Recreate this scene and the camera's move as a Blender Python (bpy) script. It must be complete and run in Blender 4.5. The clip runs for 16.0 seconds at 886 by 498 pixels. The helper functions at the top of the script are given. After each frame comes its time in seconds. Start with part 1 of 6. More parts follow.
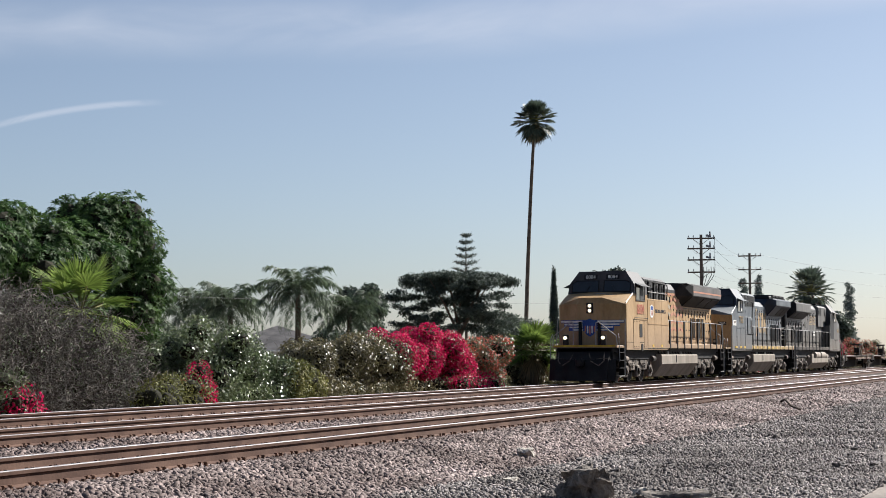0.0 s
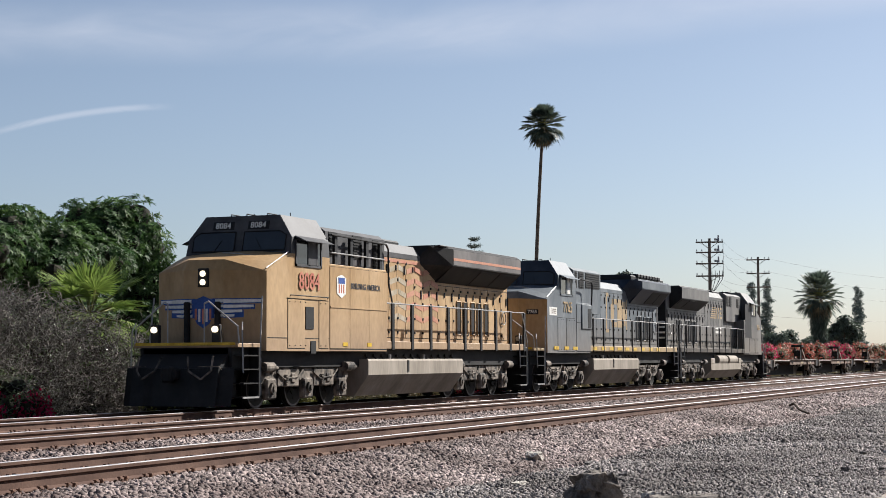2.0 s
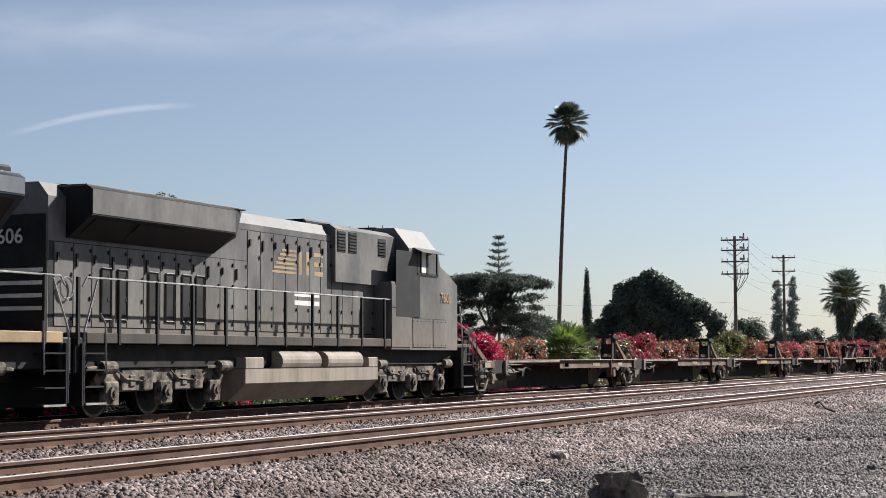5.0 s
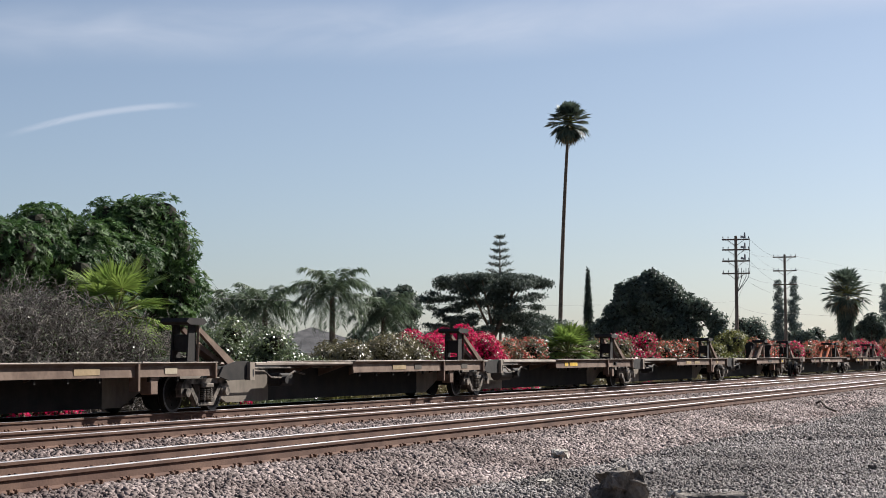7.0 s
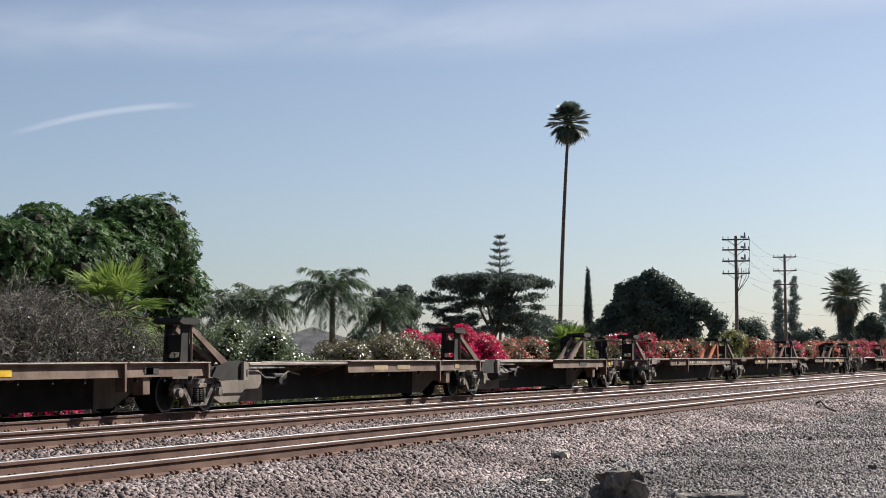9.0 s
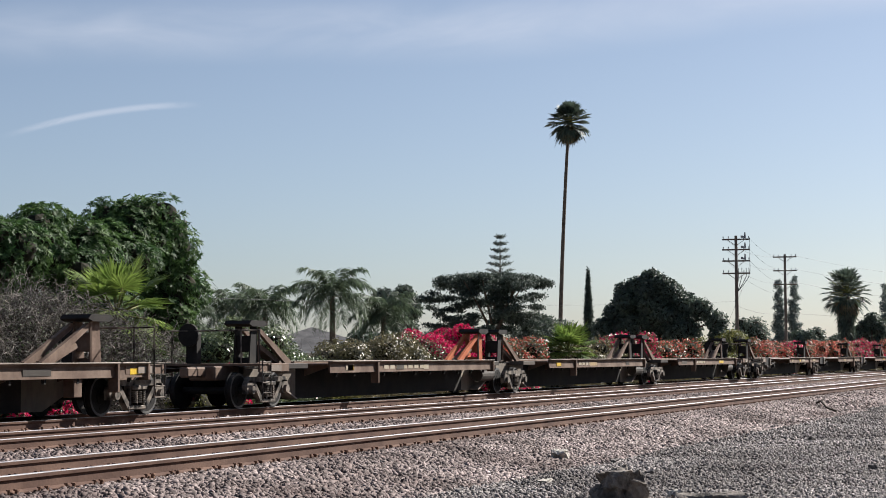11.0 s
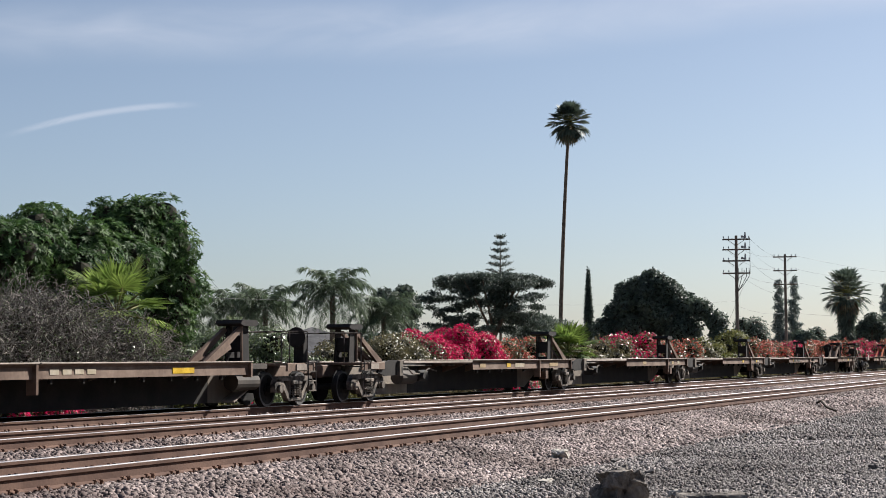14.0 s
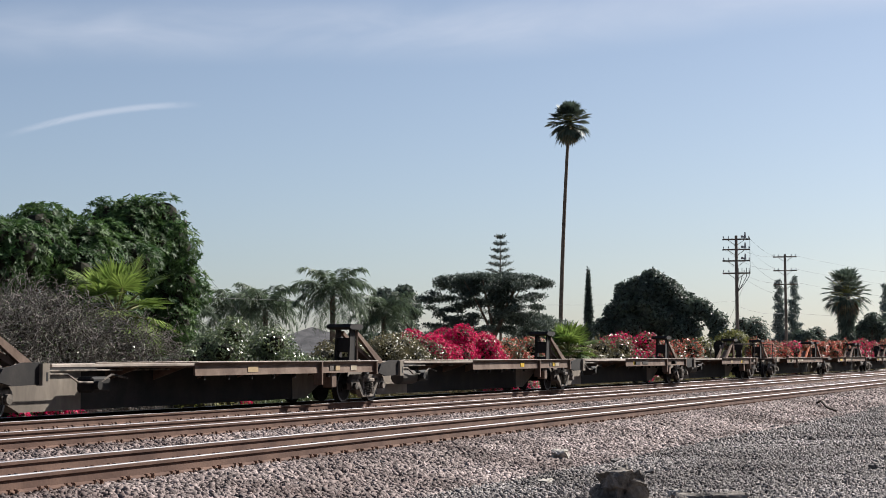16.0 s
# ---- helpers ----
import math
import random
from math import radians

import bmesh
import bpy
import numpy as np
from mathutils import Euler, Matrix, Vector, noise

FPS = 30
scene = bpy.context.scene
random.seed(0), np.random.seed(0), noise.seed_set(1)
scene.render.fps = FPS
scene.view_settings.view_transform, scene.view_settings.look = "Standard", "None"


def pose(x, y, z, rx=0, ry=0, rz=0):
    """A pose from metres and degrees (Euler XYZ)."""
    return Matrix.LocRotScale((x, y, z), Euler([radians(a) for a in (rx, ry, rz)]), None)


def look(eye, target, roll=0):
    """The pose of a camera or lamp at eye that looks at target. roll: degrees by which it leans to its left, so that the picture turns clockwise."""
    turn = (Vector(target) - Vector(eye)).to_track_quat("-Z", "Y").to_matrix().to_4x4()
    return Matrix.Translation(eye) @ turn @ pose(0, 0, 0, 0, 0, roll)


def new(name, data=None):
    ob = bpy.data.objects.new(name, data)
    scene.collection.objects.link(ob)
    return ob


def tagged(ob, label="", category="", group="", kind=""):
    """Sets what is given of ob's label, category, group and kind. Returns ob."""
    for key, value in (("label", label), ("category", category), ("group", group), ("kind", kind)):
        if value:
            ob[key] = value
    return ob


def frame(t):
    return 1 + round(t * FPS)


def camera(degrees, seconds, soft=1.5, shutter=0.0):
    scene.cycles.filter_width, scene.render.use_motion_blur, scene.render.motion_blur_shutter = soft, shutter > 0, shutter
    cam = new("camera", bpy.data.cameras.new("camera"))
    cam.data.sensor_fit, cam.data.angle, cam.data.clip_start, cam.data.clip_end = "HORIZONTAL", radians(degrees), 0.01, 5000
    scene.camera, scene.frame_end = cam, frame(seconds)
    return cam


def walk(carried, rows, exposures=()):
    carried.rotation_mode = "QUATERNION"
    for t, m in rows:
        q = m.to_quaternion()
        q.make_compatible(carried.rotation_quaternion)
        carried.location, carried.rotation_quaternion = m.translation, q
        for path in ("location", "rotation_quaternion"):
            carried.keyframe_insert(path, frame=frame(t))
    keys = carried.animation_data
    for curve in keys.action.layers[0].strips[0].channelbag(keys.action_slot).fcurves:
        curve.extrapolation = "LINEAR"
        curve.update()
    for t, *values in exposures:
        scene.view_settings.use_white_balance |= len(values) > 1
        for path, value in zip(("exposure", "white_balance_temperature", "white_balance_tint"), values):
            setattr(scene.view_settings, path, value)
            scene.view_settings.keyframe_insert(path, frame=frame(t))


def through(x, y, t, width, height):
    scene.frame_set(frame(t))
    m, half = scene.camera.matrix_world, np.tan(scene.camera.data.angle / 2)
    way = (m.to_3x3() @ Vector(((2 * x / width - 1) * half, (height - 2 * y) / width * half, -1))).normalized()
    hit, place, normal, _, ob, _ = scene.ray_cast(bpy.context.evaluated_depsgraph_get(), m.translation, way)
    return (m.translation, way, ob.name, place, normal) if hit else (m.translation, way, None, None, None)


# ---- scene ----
# ---- camera ----
EYE = (0.0, 0.0, 1.103)
LENS = 28.76
cam = camera(LENS, 16.0, soft=0.8)


def aim(turn, lift):
    """Heading from +y towards +x and pitch, in degrees."""
    a, b = radians(turn), radians(lift)
    way = Vector((math.sin(a) * math.cos(b), math.cos(a) * math.cos(b), math.sin(b)))
    return look(EYE, Vector(EYE) + way * 100, -0.255)


walk(cam, [
    (0.0, aim(68.917, 3.554)), (0.5, aim(68.917, 3.573)), (1.0, aim(68.889, 3.592)), (1.5, aim(68.804, 3.648)),
    (2.0, aim(68.645, 3.685)), (2.5, aim(68.430, 3.704)), (3.0, aim(68.224, 3.722)), (3.5, aim(68.046, 3.695)),
    (4.0, aim(67.933, 3.666)), (4.2, aim(67.899, 3.655)), (5.2, aim(67.820, 3.622)), (6.3, aim(67.794, 3.610)),
    (7.0, aim(67.792, 3.610)), (9.0, aim(67.792, 3.610)), (11.5, aim(67.784, 3.605)), (16.0, aim(67.780, 3.603))],
    exposures=[(0.0, 0.9, 6080, 11), (16.0, 0.9, 6080, 11)])

# ---- sky and sun ----
SUN_TO = Vector((1.8, -1.0, 1.5)).normalized()
world = bpy.data.worlds.new("world")
scene.world = world
world.use_nodes = True
wn = world.node_tree.nodes
sky = wn.new("ShaderNodeTexSky")
sky.sky_type = "NISHITA"
sky.sun_disc = False
sky.sun_elevation = math.asin(SUN_TO.z)
sky.sun_rotation = math.atan2(SUN_TO.x, SUN_TO.y)
sky.air_density, sky.dust_density, sky.ozone_density = 0.82, 0.85, 1.4
wn["Background"].inputs["Strength"].default_value = 0.05
haze = wn.new("ShaderNodeHueSaturation")
haze.inputs["Saturation"].default_value = 0.8
world.node_tree.links.new(sky.outputs["Color"], haze.inputs["Color"])
world.node_tree.links.new(haze.outputs["Color"], wn["Background"].inputs["Color"])
sun = new("sun", bpy.data.lights.new("sun", "SUN"))
sun.data.energy, sun.data.angle, sun.data.color = 5.8, radians(0.6), (1.0, 0.93, 0.82)
sun.matrix_world = look(SUN_TO * 100, (0, 0, 0))


# ---- materials ----
def surf(name, c1, c2, scale=3.0, rough=0.7, metal=0.0, bump=0.0, grain=40.0, streak=None, island=0.0, objrand=0.0, spec=0.2, dust=None):
    """A surface with two colours mixed by a broad noise, a fine grain, and relief. streak: squeeze along z for runs of dirt. dust: colour of roadbed dust caked on low panels."""
    m = bpy.data.materials.new(name)
    m.use_nodes = True
    n, l = m.node_tree.nodes, m.node_tree.links
    b = n["Principled BSDF"]
    tc = n.new("ShaderNodeTexCoord")
    mp = n.new("ShaderNodeMapping")
    if streak:
        mp.inputs["Scale"].default_value = (1, 1, streak)
    l.new(tc.outputs["Object"], mp.inputs["Vector"])
    a = n.new("ShaderNodeTexNoise")
    a.inputs["Scale"].default_value, a.inputs["Detail"].default_value = scale, 5
    l.new(mp.outputs["Vector"], a.inputs["Vector"])
    ramp = n.new("ShaderNodeValToRGB")
    ramp.color_ramp.elements[0].position, ramp.color_ramp.elements[1].position = 0.36, 0.66
    ramp.color_ramp.elements[0].color, ramp.color_ramp.elements[1].color = (*c1, 1), (*c2, 1)
    l.new(a.outputs["Fac"], ramp.inputs["Fac"])
    g = n.new("ShaderNodeTexNoise")
    g.inputs["Scale"].default_value, g.inputs["Detail"].default_value = grain, 3
    l.new(mp.outputs["Vector"], g.inputs["Vector"])
    hsv = n.new("ShaderNodeHueSaturation")
    l.new(ramp.outputs["Color"], hsv.inputs["Color"])
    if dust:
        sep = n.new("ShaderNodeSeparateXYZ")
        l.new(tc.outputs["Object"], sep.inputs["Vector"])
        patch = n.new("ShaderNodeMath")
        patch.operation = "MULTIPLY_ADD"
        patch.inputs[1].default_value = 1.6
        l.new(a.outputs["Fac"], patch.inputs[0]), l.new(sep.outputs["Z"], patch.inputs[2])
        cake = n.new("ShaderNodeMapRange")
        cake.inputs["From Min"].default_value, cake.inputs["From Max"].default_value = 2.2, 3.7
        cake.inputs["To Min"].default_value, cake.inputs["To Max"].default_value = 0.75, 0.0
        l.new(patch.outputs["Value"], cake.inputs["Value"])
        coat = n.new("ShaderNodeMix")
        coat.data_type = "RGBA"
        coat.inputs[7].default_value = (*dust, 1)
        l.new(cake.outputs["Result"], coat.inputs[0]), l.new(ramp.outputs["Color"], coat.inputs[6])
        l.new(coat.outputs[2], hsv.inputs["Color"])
    val = n.new("ShaderNodeMapRange")
    val.inputs["To Min"].default_value, val.inputs["To Max"].default_value = 0.72, 1.28
    l.new(g.outputs["Fac"], val.inputs["Value"])
    last = val.outputs["Result"]
    for amount, kind in ((island, 0), (objrand, 1)):
        if amount:
            src = n.new("ShaderNodeNewGeometry" if kind == 0 else "ShaderNodeObjectInfo")
            r = n.new("ShaderNodeMapRange")
            r.inputs["To Min"].default_value, r.inputs["To Max"].default_value = 1 - amount, 1 + amount
            l.new(src.outputs["Random Per Island" if kind == 0 else "Random"], r.inputs["Value"])
            mul = n.new("ShaderNodeMath")
            mul.operation = "MULTIPLY"
            l.new(last, mul.inputs[0]), l.new(r.outputs["Result"], mul.inputs[1])
            last = mul.outputs["Value"]
    l.new(last, hsv.inputs["Value"])
    l.new(hsv.outputs["Color"], b.inputs["Base Color"])
    rr = n.new("ShaderNodeMapRange")
    rr.inputs["To Min"].default_value, rr.inputs["To Max"].default_value = max(0.02, rough - 0.1), min(1, rough + 0.12)
    l.new(a.outputs["Fac"], rr.inputs["Value"])
    l.new(rr.outputs["Result"], b.inputs["Roughness"])
    b.inputs["Metallic"].default_value = metal
    b.inputs["Specular IOR Level"].default_value = spec
    if bump:
        bp = n.new("ShaderNodeBump")
        bp.inputs["Strength"].default_value, bp.inputs["Distance"].default_value = 0.6, bump
        l.new(g.outputs["Fac"], bp.inputs["Height"])
        l.new(bp.outputs["Normal"], b.inputs["Normal"])
    return m


def leafmat(name, c1, c2, rough=0.5, through=0.35, gloss=0.25):
    m = surf(name, c1, c2, 0.8, rough, island=0.45, grain=6, spec=gloss)
    n, l = m.node_tree.nodes, m.node_tree.links
    b, out = n["Principled BSDF"], n["Material Output"]
    t = n.new("ShaderNodeBsdfTranslucent")
    l.new(b.inputs["Base Color"].links[0].from_socket, t.inputs["Color"])
    mix = n.new("ShaderNodeMixShader")
    mix.inputs["Fac"].default_value = through
    l.new(b.outputs["BSDF"], mix.inputs[1]), l.new(t.outputs["BSDF"], mix.inputs[2])
    l.new(mix.outputs["Shader"], out.inputs["Surface"])
    return m


def glow(name, colour, power):
    m = bpy.data.materials.new(name)
    m.use_nodes = True
    b = m.node_tree.nodes["Principled BSDF"]
    b.inputs["Base Color"].default_value = (*colour, 1)
    b.inputs["Emission Color"].default_value = (*colour, 1)
    b.inputs["Emission Strength"].default_value = power
    return m


M_DIRT = surf("dirt", (0.15, 0.13, 0.114), (0.24, 0.21, 0.184), 0.35, 0.95, bump=0.03, grain=9)
# Darker than the stones: shade between them is put into the colour.
M_BALLAST_BED = surf("shaded_ballast_bed", (0.055, 0.043, 0.037), (0.11, 0.09, 0.08), 1.2, 0.95, bump=0.06, grain=14)
M_STONE = surf("ballast_stone", (0.09, 0.065, 0.059), (0.235, 0.19, 0.178), 0.5, 0.8, island=0.6, grain=30)
M_GRAVEL = surf("gravel_stone", (0.1, 0.088, 0.082), (0.22, 0.198, 0.187), 0.4, 0.85, island=0.55, grain=30)
M_ROCK = surf("broken_concrete", (0.075, 0.066, 0.058), (0.23, 0.2, 0.172), 5, 0.92, bump=0.03, grain=26)
M_RAIL = surf("rusty_rail", (0.068, 0.036, 0.026), (0.13, 0.078, 0.057), 1.4, 0.85, bump=0.004, grain=30)
M_RAILTOP = surf("polished_rail_head", (0.44, 0.41, 0.40), (0.56, 0.54, 0.53), 2, 0.42, 0.95, grain=50)
M_TIE = surf("weathered_tie", (0.07, 0.055, 0.045), (0.16, 0.13, 0.105), 3, 0.9, bump=0.01, grain=30, objrand=0.3)
M_PLATE = surf("rusty_plate", (0.10, 0.055, 0.038), (0.2, 0.12, 0.085), 3, 0.85, grain=40, objrand=0.25)
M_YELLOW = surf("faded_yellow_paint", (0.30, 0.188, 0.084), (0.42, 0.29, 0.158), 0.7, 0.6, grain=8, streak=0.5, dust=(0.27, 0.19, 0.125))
M_GREY = surf("grey_roof_paint", (0.038, 0.038, 0.041), (0.075, 0.073, 0.075), 1.2, 0.6, grain=10)
# Lit copy of the roof grey: sunlight on wing faces is in the colour.
M_WING = surf("sunlit_grey_paint", (0.085, 0.08, 0.078), (0.15, 0.138, 0.132), 1.2, 0.65, grain=10, streak=0.3)
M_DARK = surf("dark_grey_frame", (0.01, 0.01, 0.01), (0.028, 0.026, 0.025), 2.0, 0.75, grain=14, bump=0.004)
# Near-black to tan patches: dust, with shade and sunlit spots painted in.
M_TRUCK = surf("dusty_truck_light_shade", (0.018, 0.016, 0.014), (0.22, 0.185, 0.152), 4.5, 0.8, grain=16, bump=0.006)
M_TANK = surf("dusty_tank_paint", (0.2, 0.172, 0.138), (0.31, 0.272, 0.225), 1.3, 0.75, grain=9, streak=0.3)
M_BLUE = surf("dark_blue_paint", (0.012, 0.018, 0.032), (0.028, 0.038, 0.056), 1.5, 0.45, grain=9)
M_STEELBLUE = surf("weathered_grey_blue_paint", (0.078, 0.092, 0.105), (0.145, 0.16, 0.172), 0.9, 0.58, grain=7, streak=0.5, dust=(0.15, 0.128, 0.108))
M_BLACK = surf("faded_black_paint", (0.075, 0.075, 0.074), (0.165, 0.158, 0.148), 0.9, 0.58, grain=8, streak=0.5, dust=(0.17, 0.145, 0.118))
# Soot black, also used to paint shade in gaps and openings.
M_DEEP = surf("soot_and_shade_black", (0.007, 0.007, 0.008), (0.018, 0.018, 0.018), 2, 0.6, grain=12)
M_GLASS = surf("dark_cab_glass", (0.012, 0.016, 0.02), (0.02, 0.026, 0.032), 0.8, 0.06, grain=3, spec=0.5)
M_RED = surf("faded_red", (0.36, 0.1, 0.07), (0.44, 0.19, 0.12), 2, 0.6, grain=12)
M_PALERED = surf("washed_out_red", (0.4, 0.175, 0.115), (0.43, 0.225, 0.145), 2, 0.6, grain=12)
M_FADED = surf("washed_out_pale_paint", (0.30, 0.25, 0.17), (0.38, 0.33, 0.26), 2, 0.7, grain=12)
M_PALESTONE = surf("pale_stone", (0.34, 0.31, 0.27), (0.48, 0.44, 0.39), 6, 0.9, grain=24, bump=0.01)
M_WHITE = surf("dirty_white", (0.55, 0.54, 0.5), (0.7, 0.69, 0.66), 3, 0.6, grain=20)
M_SHIELD = surf("emblem_blue", (0.02, 0.055, 0.2), (0.04, 0.085, 0.28), 3, 0.5, grain=20)
M_REFLECT = surf("yellow_reflector", (0.42, 0.26, 0.02), (0.6, 0.4, 0.04), 4, 0.3, grain=30)
M_GOLD = surf("worn_gold_lettering", (0.25, 0.185, 0.105), (0.36, 0.26, 0.145), 1.6, 0.6, grain=14)
# Pale worn steel, with sunlight on edges put into the colour.
M_LIP = surf("worn_sunlit_steel", (0.17, 0.14, 0.115), (0.33, 0.28, 0.235), 1.1, 0.7, grain=12)
M_RUST = surf("orange_red_primer", (0.3, 0.075, 0.03), (0.42, 0.125, 0.05), 2, 0.7, grain=12)
M_BROWN = surf("brown_car_paint", (0.085, 0.052, 0.036), (0.17, 0.12, 0.09), 1.6, 0.75, grain=12, bump=0.003)
M_SPINE = surf("dusty_grey_brown_steel", (0.035, 0.03, 0.026), (0.1, 0.083, 0.068), 0.5, 0.75, grain=9, streak=0.4)
# Sunlit tan for open girder ends; the light is put into the colour.
M_ENDS = surf("painted_sunlit_steel", (0.12, 0.1, 0.08), (0.22, 0.186, 0.15), 0.9, 0.8, grain=9, streak=0.4)
# Also carries the painted deck shade on the spine middles.
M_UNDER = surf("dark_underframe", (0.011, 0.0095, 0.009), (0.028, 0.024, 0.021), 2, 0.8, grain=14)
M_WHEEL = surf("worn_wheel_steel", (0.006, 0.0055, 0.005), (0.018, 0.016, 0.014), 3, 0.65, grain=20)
M_TREAD = surf("bright_wheel_tread", (0.06, 0.057, 0.054), (0.13, 0.124, 0.118), 3, 0.5, 0.3, grain=20)
M_LAMP = glow("lit_headlamp", (1.0, 0.84, 0.56), 0.9)
M_CHROME = surf("bare_grey_steel", (0.22, 0.215, 0.21), (0.36, 0.35, 0.34), 4, 0.5, 0.2, grain=30)


# ---- building helpers ----
def box(bm, x0, x1, y0, y1, z0, z1, bevel=0.0):
    r = bmesh.ops.create_cube(bm, size=1.0)
    v = r["verts"]
    bmesh.ops.scale(bm, vec=(x1 - x0, y1 - y0, z1 - z0), verts=v)
    bmesh.ops.translate(bm, vec=((x0 + x1) / 2, (y0 + y1) / 2, (z0 + z1) / 2), verts=v)
    if bevel:
        e = list({e for q in v for e in q.link_edges})
        bmesh.ops.bevel(bm, geom=e, offset=bevel, segments=1, affect="EDGES")
    return bm


def prism(bm, poly, a, b, axis="y"):
    """A polygon carried from a to b along an axis. axis y: points are (x, z); x: (y, z); z: (x, y)."""
    def at(p, k):
        return {"y": (p[0], k, p[1]), "x": (k, p[0], p[1]), "z": (p[0], p[1], k)}[axis]
    lo = [bm.verts.new(at(q, a)) for q in poly]
    hi = [bm.verts.new(at(q, b)) for q in poly]
    n = len(poly)
    bm.faces.new(lo), bm.faces.new(hi[::-1])
    for i in range(n):
        bm.faces.new((lo[i], hi[i], hi[(i + 1) % n], lo[(i + 1) % n]))
    bmesh.ops.recalc_face_normals(bm, faces=bm.faces[:])
    return bm


def rod(bm, a, b, r, seg=8, r2=None):
    a, b = Vector(a), Vector(b)
    d = b - a
    m = Matrix.Translation((a + b) / 2) @ d.to_track_quat("Z", "Y").to_matrix().to_4x4()
    bmesh.ops.create_cone(bm, cap_ends=True, segments=seg, radius1=r, radius2=r if r2 is None else r2, depth=d.length, matrix=m)
    return bm


def pipe(bm, pts, r, seg=6):
    for a, b in zip(pts, pts[1:]):
        rod(bm, a, b, r, seg)
    return bm


def part(name, bm, material, parent, label="", smooth=False):
    """Links a bmesh as one mesh object under a thing or under a part."""
    me = bpy.data.meshes.new(name)
    if smooth:
        for f in bm.faces:
            f.smooth = True
    bm.to_mesh(me)
    bm.free()
    me.materials.append(material)
    ob = new(name, me)
    ob.parent = parent
    return tagged(ob, label)


def thing(name, label, category, m=None, group=""):
    ob = new(name)
    ob.empty_display_size = 0.2
    if m is not None:
        ob.matrix_basis = m
    return tagged(ob, label, category, group)


def soup(name, verts, faces, material, parent=None):
    me = bpy.data.meshes.new(name)
    me.from_pydata(np.asarray(verts).tolist(), [], np.asarray(faces).tolist())
    me.materials.append(material)
    ob = new(name, me)
    ob.parent = parent
    return ob


B = bmesh.new

# ---- ground and tracks ----
RAIL_TOP = -0.07
TRACKS = (11.53, 16.495, 20.80)      # centre lines: two nearer tracks and the one that carries the train
PROFILE = [(-4000, -0.75), (-60, -0.75), (0, -0.72), (4.5, -0.70), (7.0, -0.66), (8.4, -0.60), (9.1, -0.50), (9.8, -0.335), (10.1, -0.30),
           (13.0, -0.30), (13.8, -0.31), (14.4, -0.31), (15.0, -0.30), (22.1, -0.30), (22.8, -0.36), (23.6, -0.52), (25, -0.55), (60, -0.5), (4000, -0.5)]


def height(y):
    for (a, za), (b, zb) in zip(PROFILE, PROFILE[1:]):
        if a <= y <= b:
            return za + (zb - za) * (y - a) / (b - a)
    return -0.6


def build_ground():
    xs = [-4000, -300, -60, 0] + [4 + 2 * i for i in range(70)] + [160, 200, 300, 600, 4900]
    ys = sorted({-4000, -300, -60, -20, 0, 2, 3, 4, 5, 6, 7, 7.7, 8.4, 8.8, 9.1, 9.45, 9.8, 10.1, 11.5, 13, 13.4, 13.8, 14.4, 15, 17, 19, 22.1, 22.8, 23.6, 25, 30, 60, 200, 900, 4000})
    verts = []
    for x in xs:
        for y in ys:
            z = height(y)
            if -30 < y < 9.3 and -10 < x < 150:
                z += 0.05 * noise.noise((x * 0.4, y * 0.4, 0)) + 0.02 * noise.noise((x * 1.7, y * 1.7, 3))
            verts.append((x, y, z))
    k = len(ys)
    faces = [(i * k + j, (i + 1) * k + j, (i + 1) * k + j + 1, i * k + j + 1) for i in range(len(xs) - 1) for j in range(k - 1)]
    ob = soup("ground", verts, faces, M_DIRT)
    ob.data.materials.append(M_BALLAST_BED)
    for f, poly in zip(faces, ob.data.polygons):
        if 8.3 < (verts[f[0]][1] + verts[f[2]][1]) / 2 < 24:
            poly.material_index = 1
    return tagged(ob, "dusty grey-brown dirt and ballast bed beside the railway", "ground", kind="structure")


build_ground()

def build_screen():
    """Unseen dark screen, added to close the place behind the camera and block skylight."""
    verts, faces = [], []
    way = [(-260, 60), (-170, -5), (-90, -34), (0, -40), (90, -46), (180, -58), (300, -80)]
    for k, ((x0, y0), (x1, y1)) in enumerate(zip(way, way[1:])):
        for j in range(12):
            x, y = x0 + (x1 - x0) * j / 12, y0 + (y1 - y0) * j / 12
            h = 13 + 4 * noise.noise((x * 0.07, y * 0.07, 0))
            verts += [(x, y, -0.8), (x - 2, y - 3, h)]
    n = len(verts) // 2
    faces = [(2 * i, 2 * i + 2, 2 * i + 3, 2 * i + 1) for i in range(n - 1)]
    ob = soup("backdrop", verts, faces, surf("light_blocking_screen", (0.02, 0.026, 0.014), (0.05, 0.056, 0.032), 0.3, 0.9, grain=4))
    return tagged(ob, "unseen dark screen blocking skylight behind the camera", "backdrop", kind="structure")


build_screen()

RAIL_SHAPE = [(-0.07, 0), (0.07, 0), (0.07, 0.012), (0.012, 0.035), (0.009, 0.13), (0.034, 0.142), (0.036, 0.176), (0.028, 0.184),
              (-0.028, 0.184), (-0.036, 0.176), (-0.034, 0.142), (-0.009, 0.13), (-0.012, 0.035), (-0.07, 0.012)]
RAIL_FROM, RAIL_TO = -40.0, 900.0


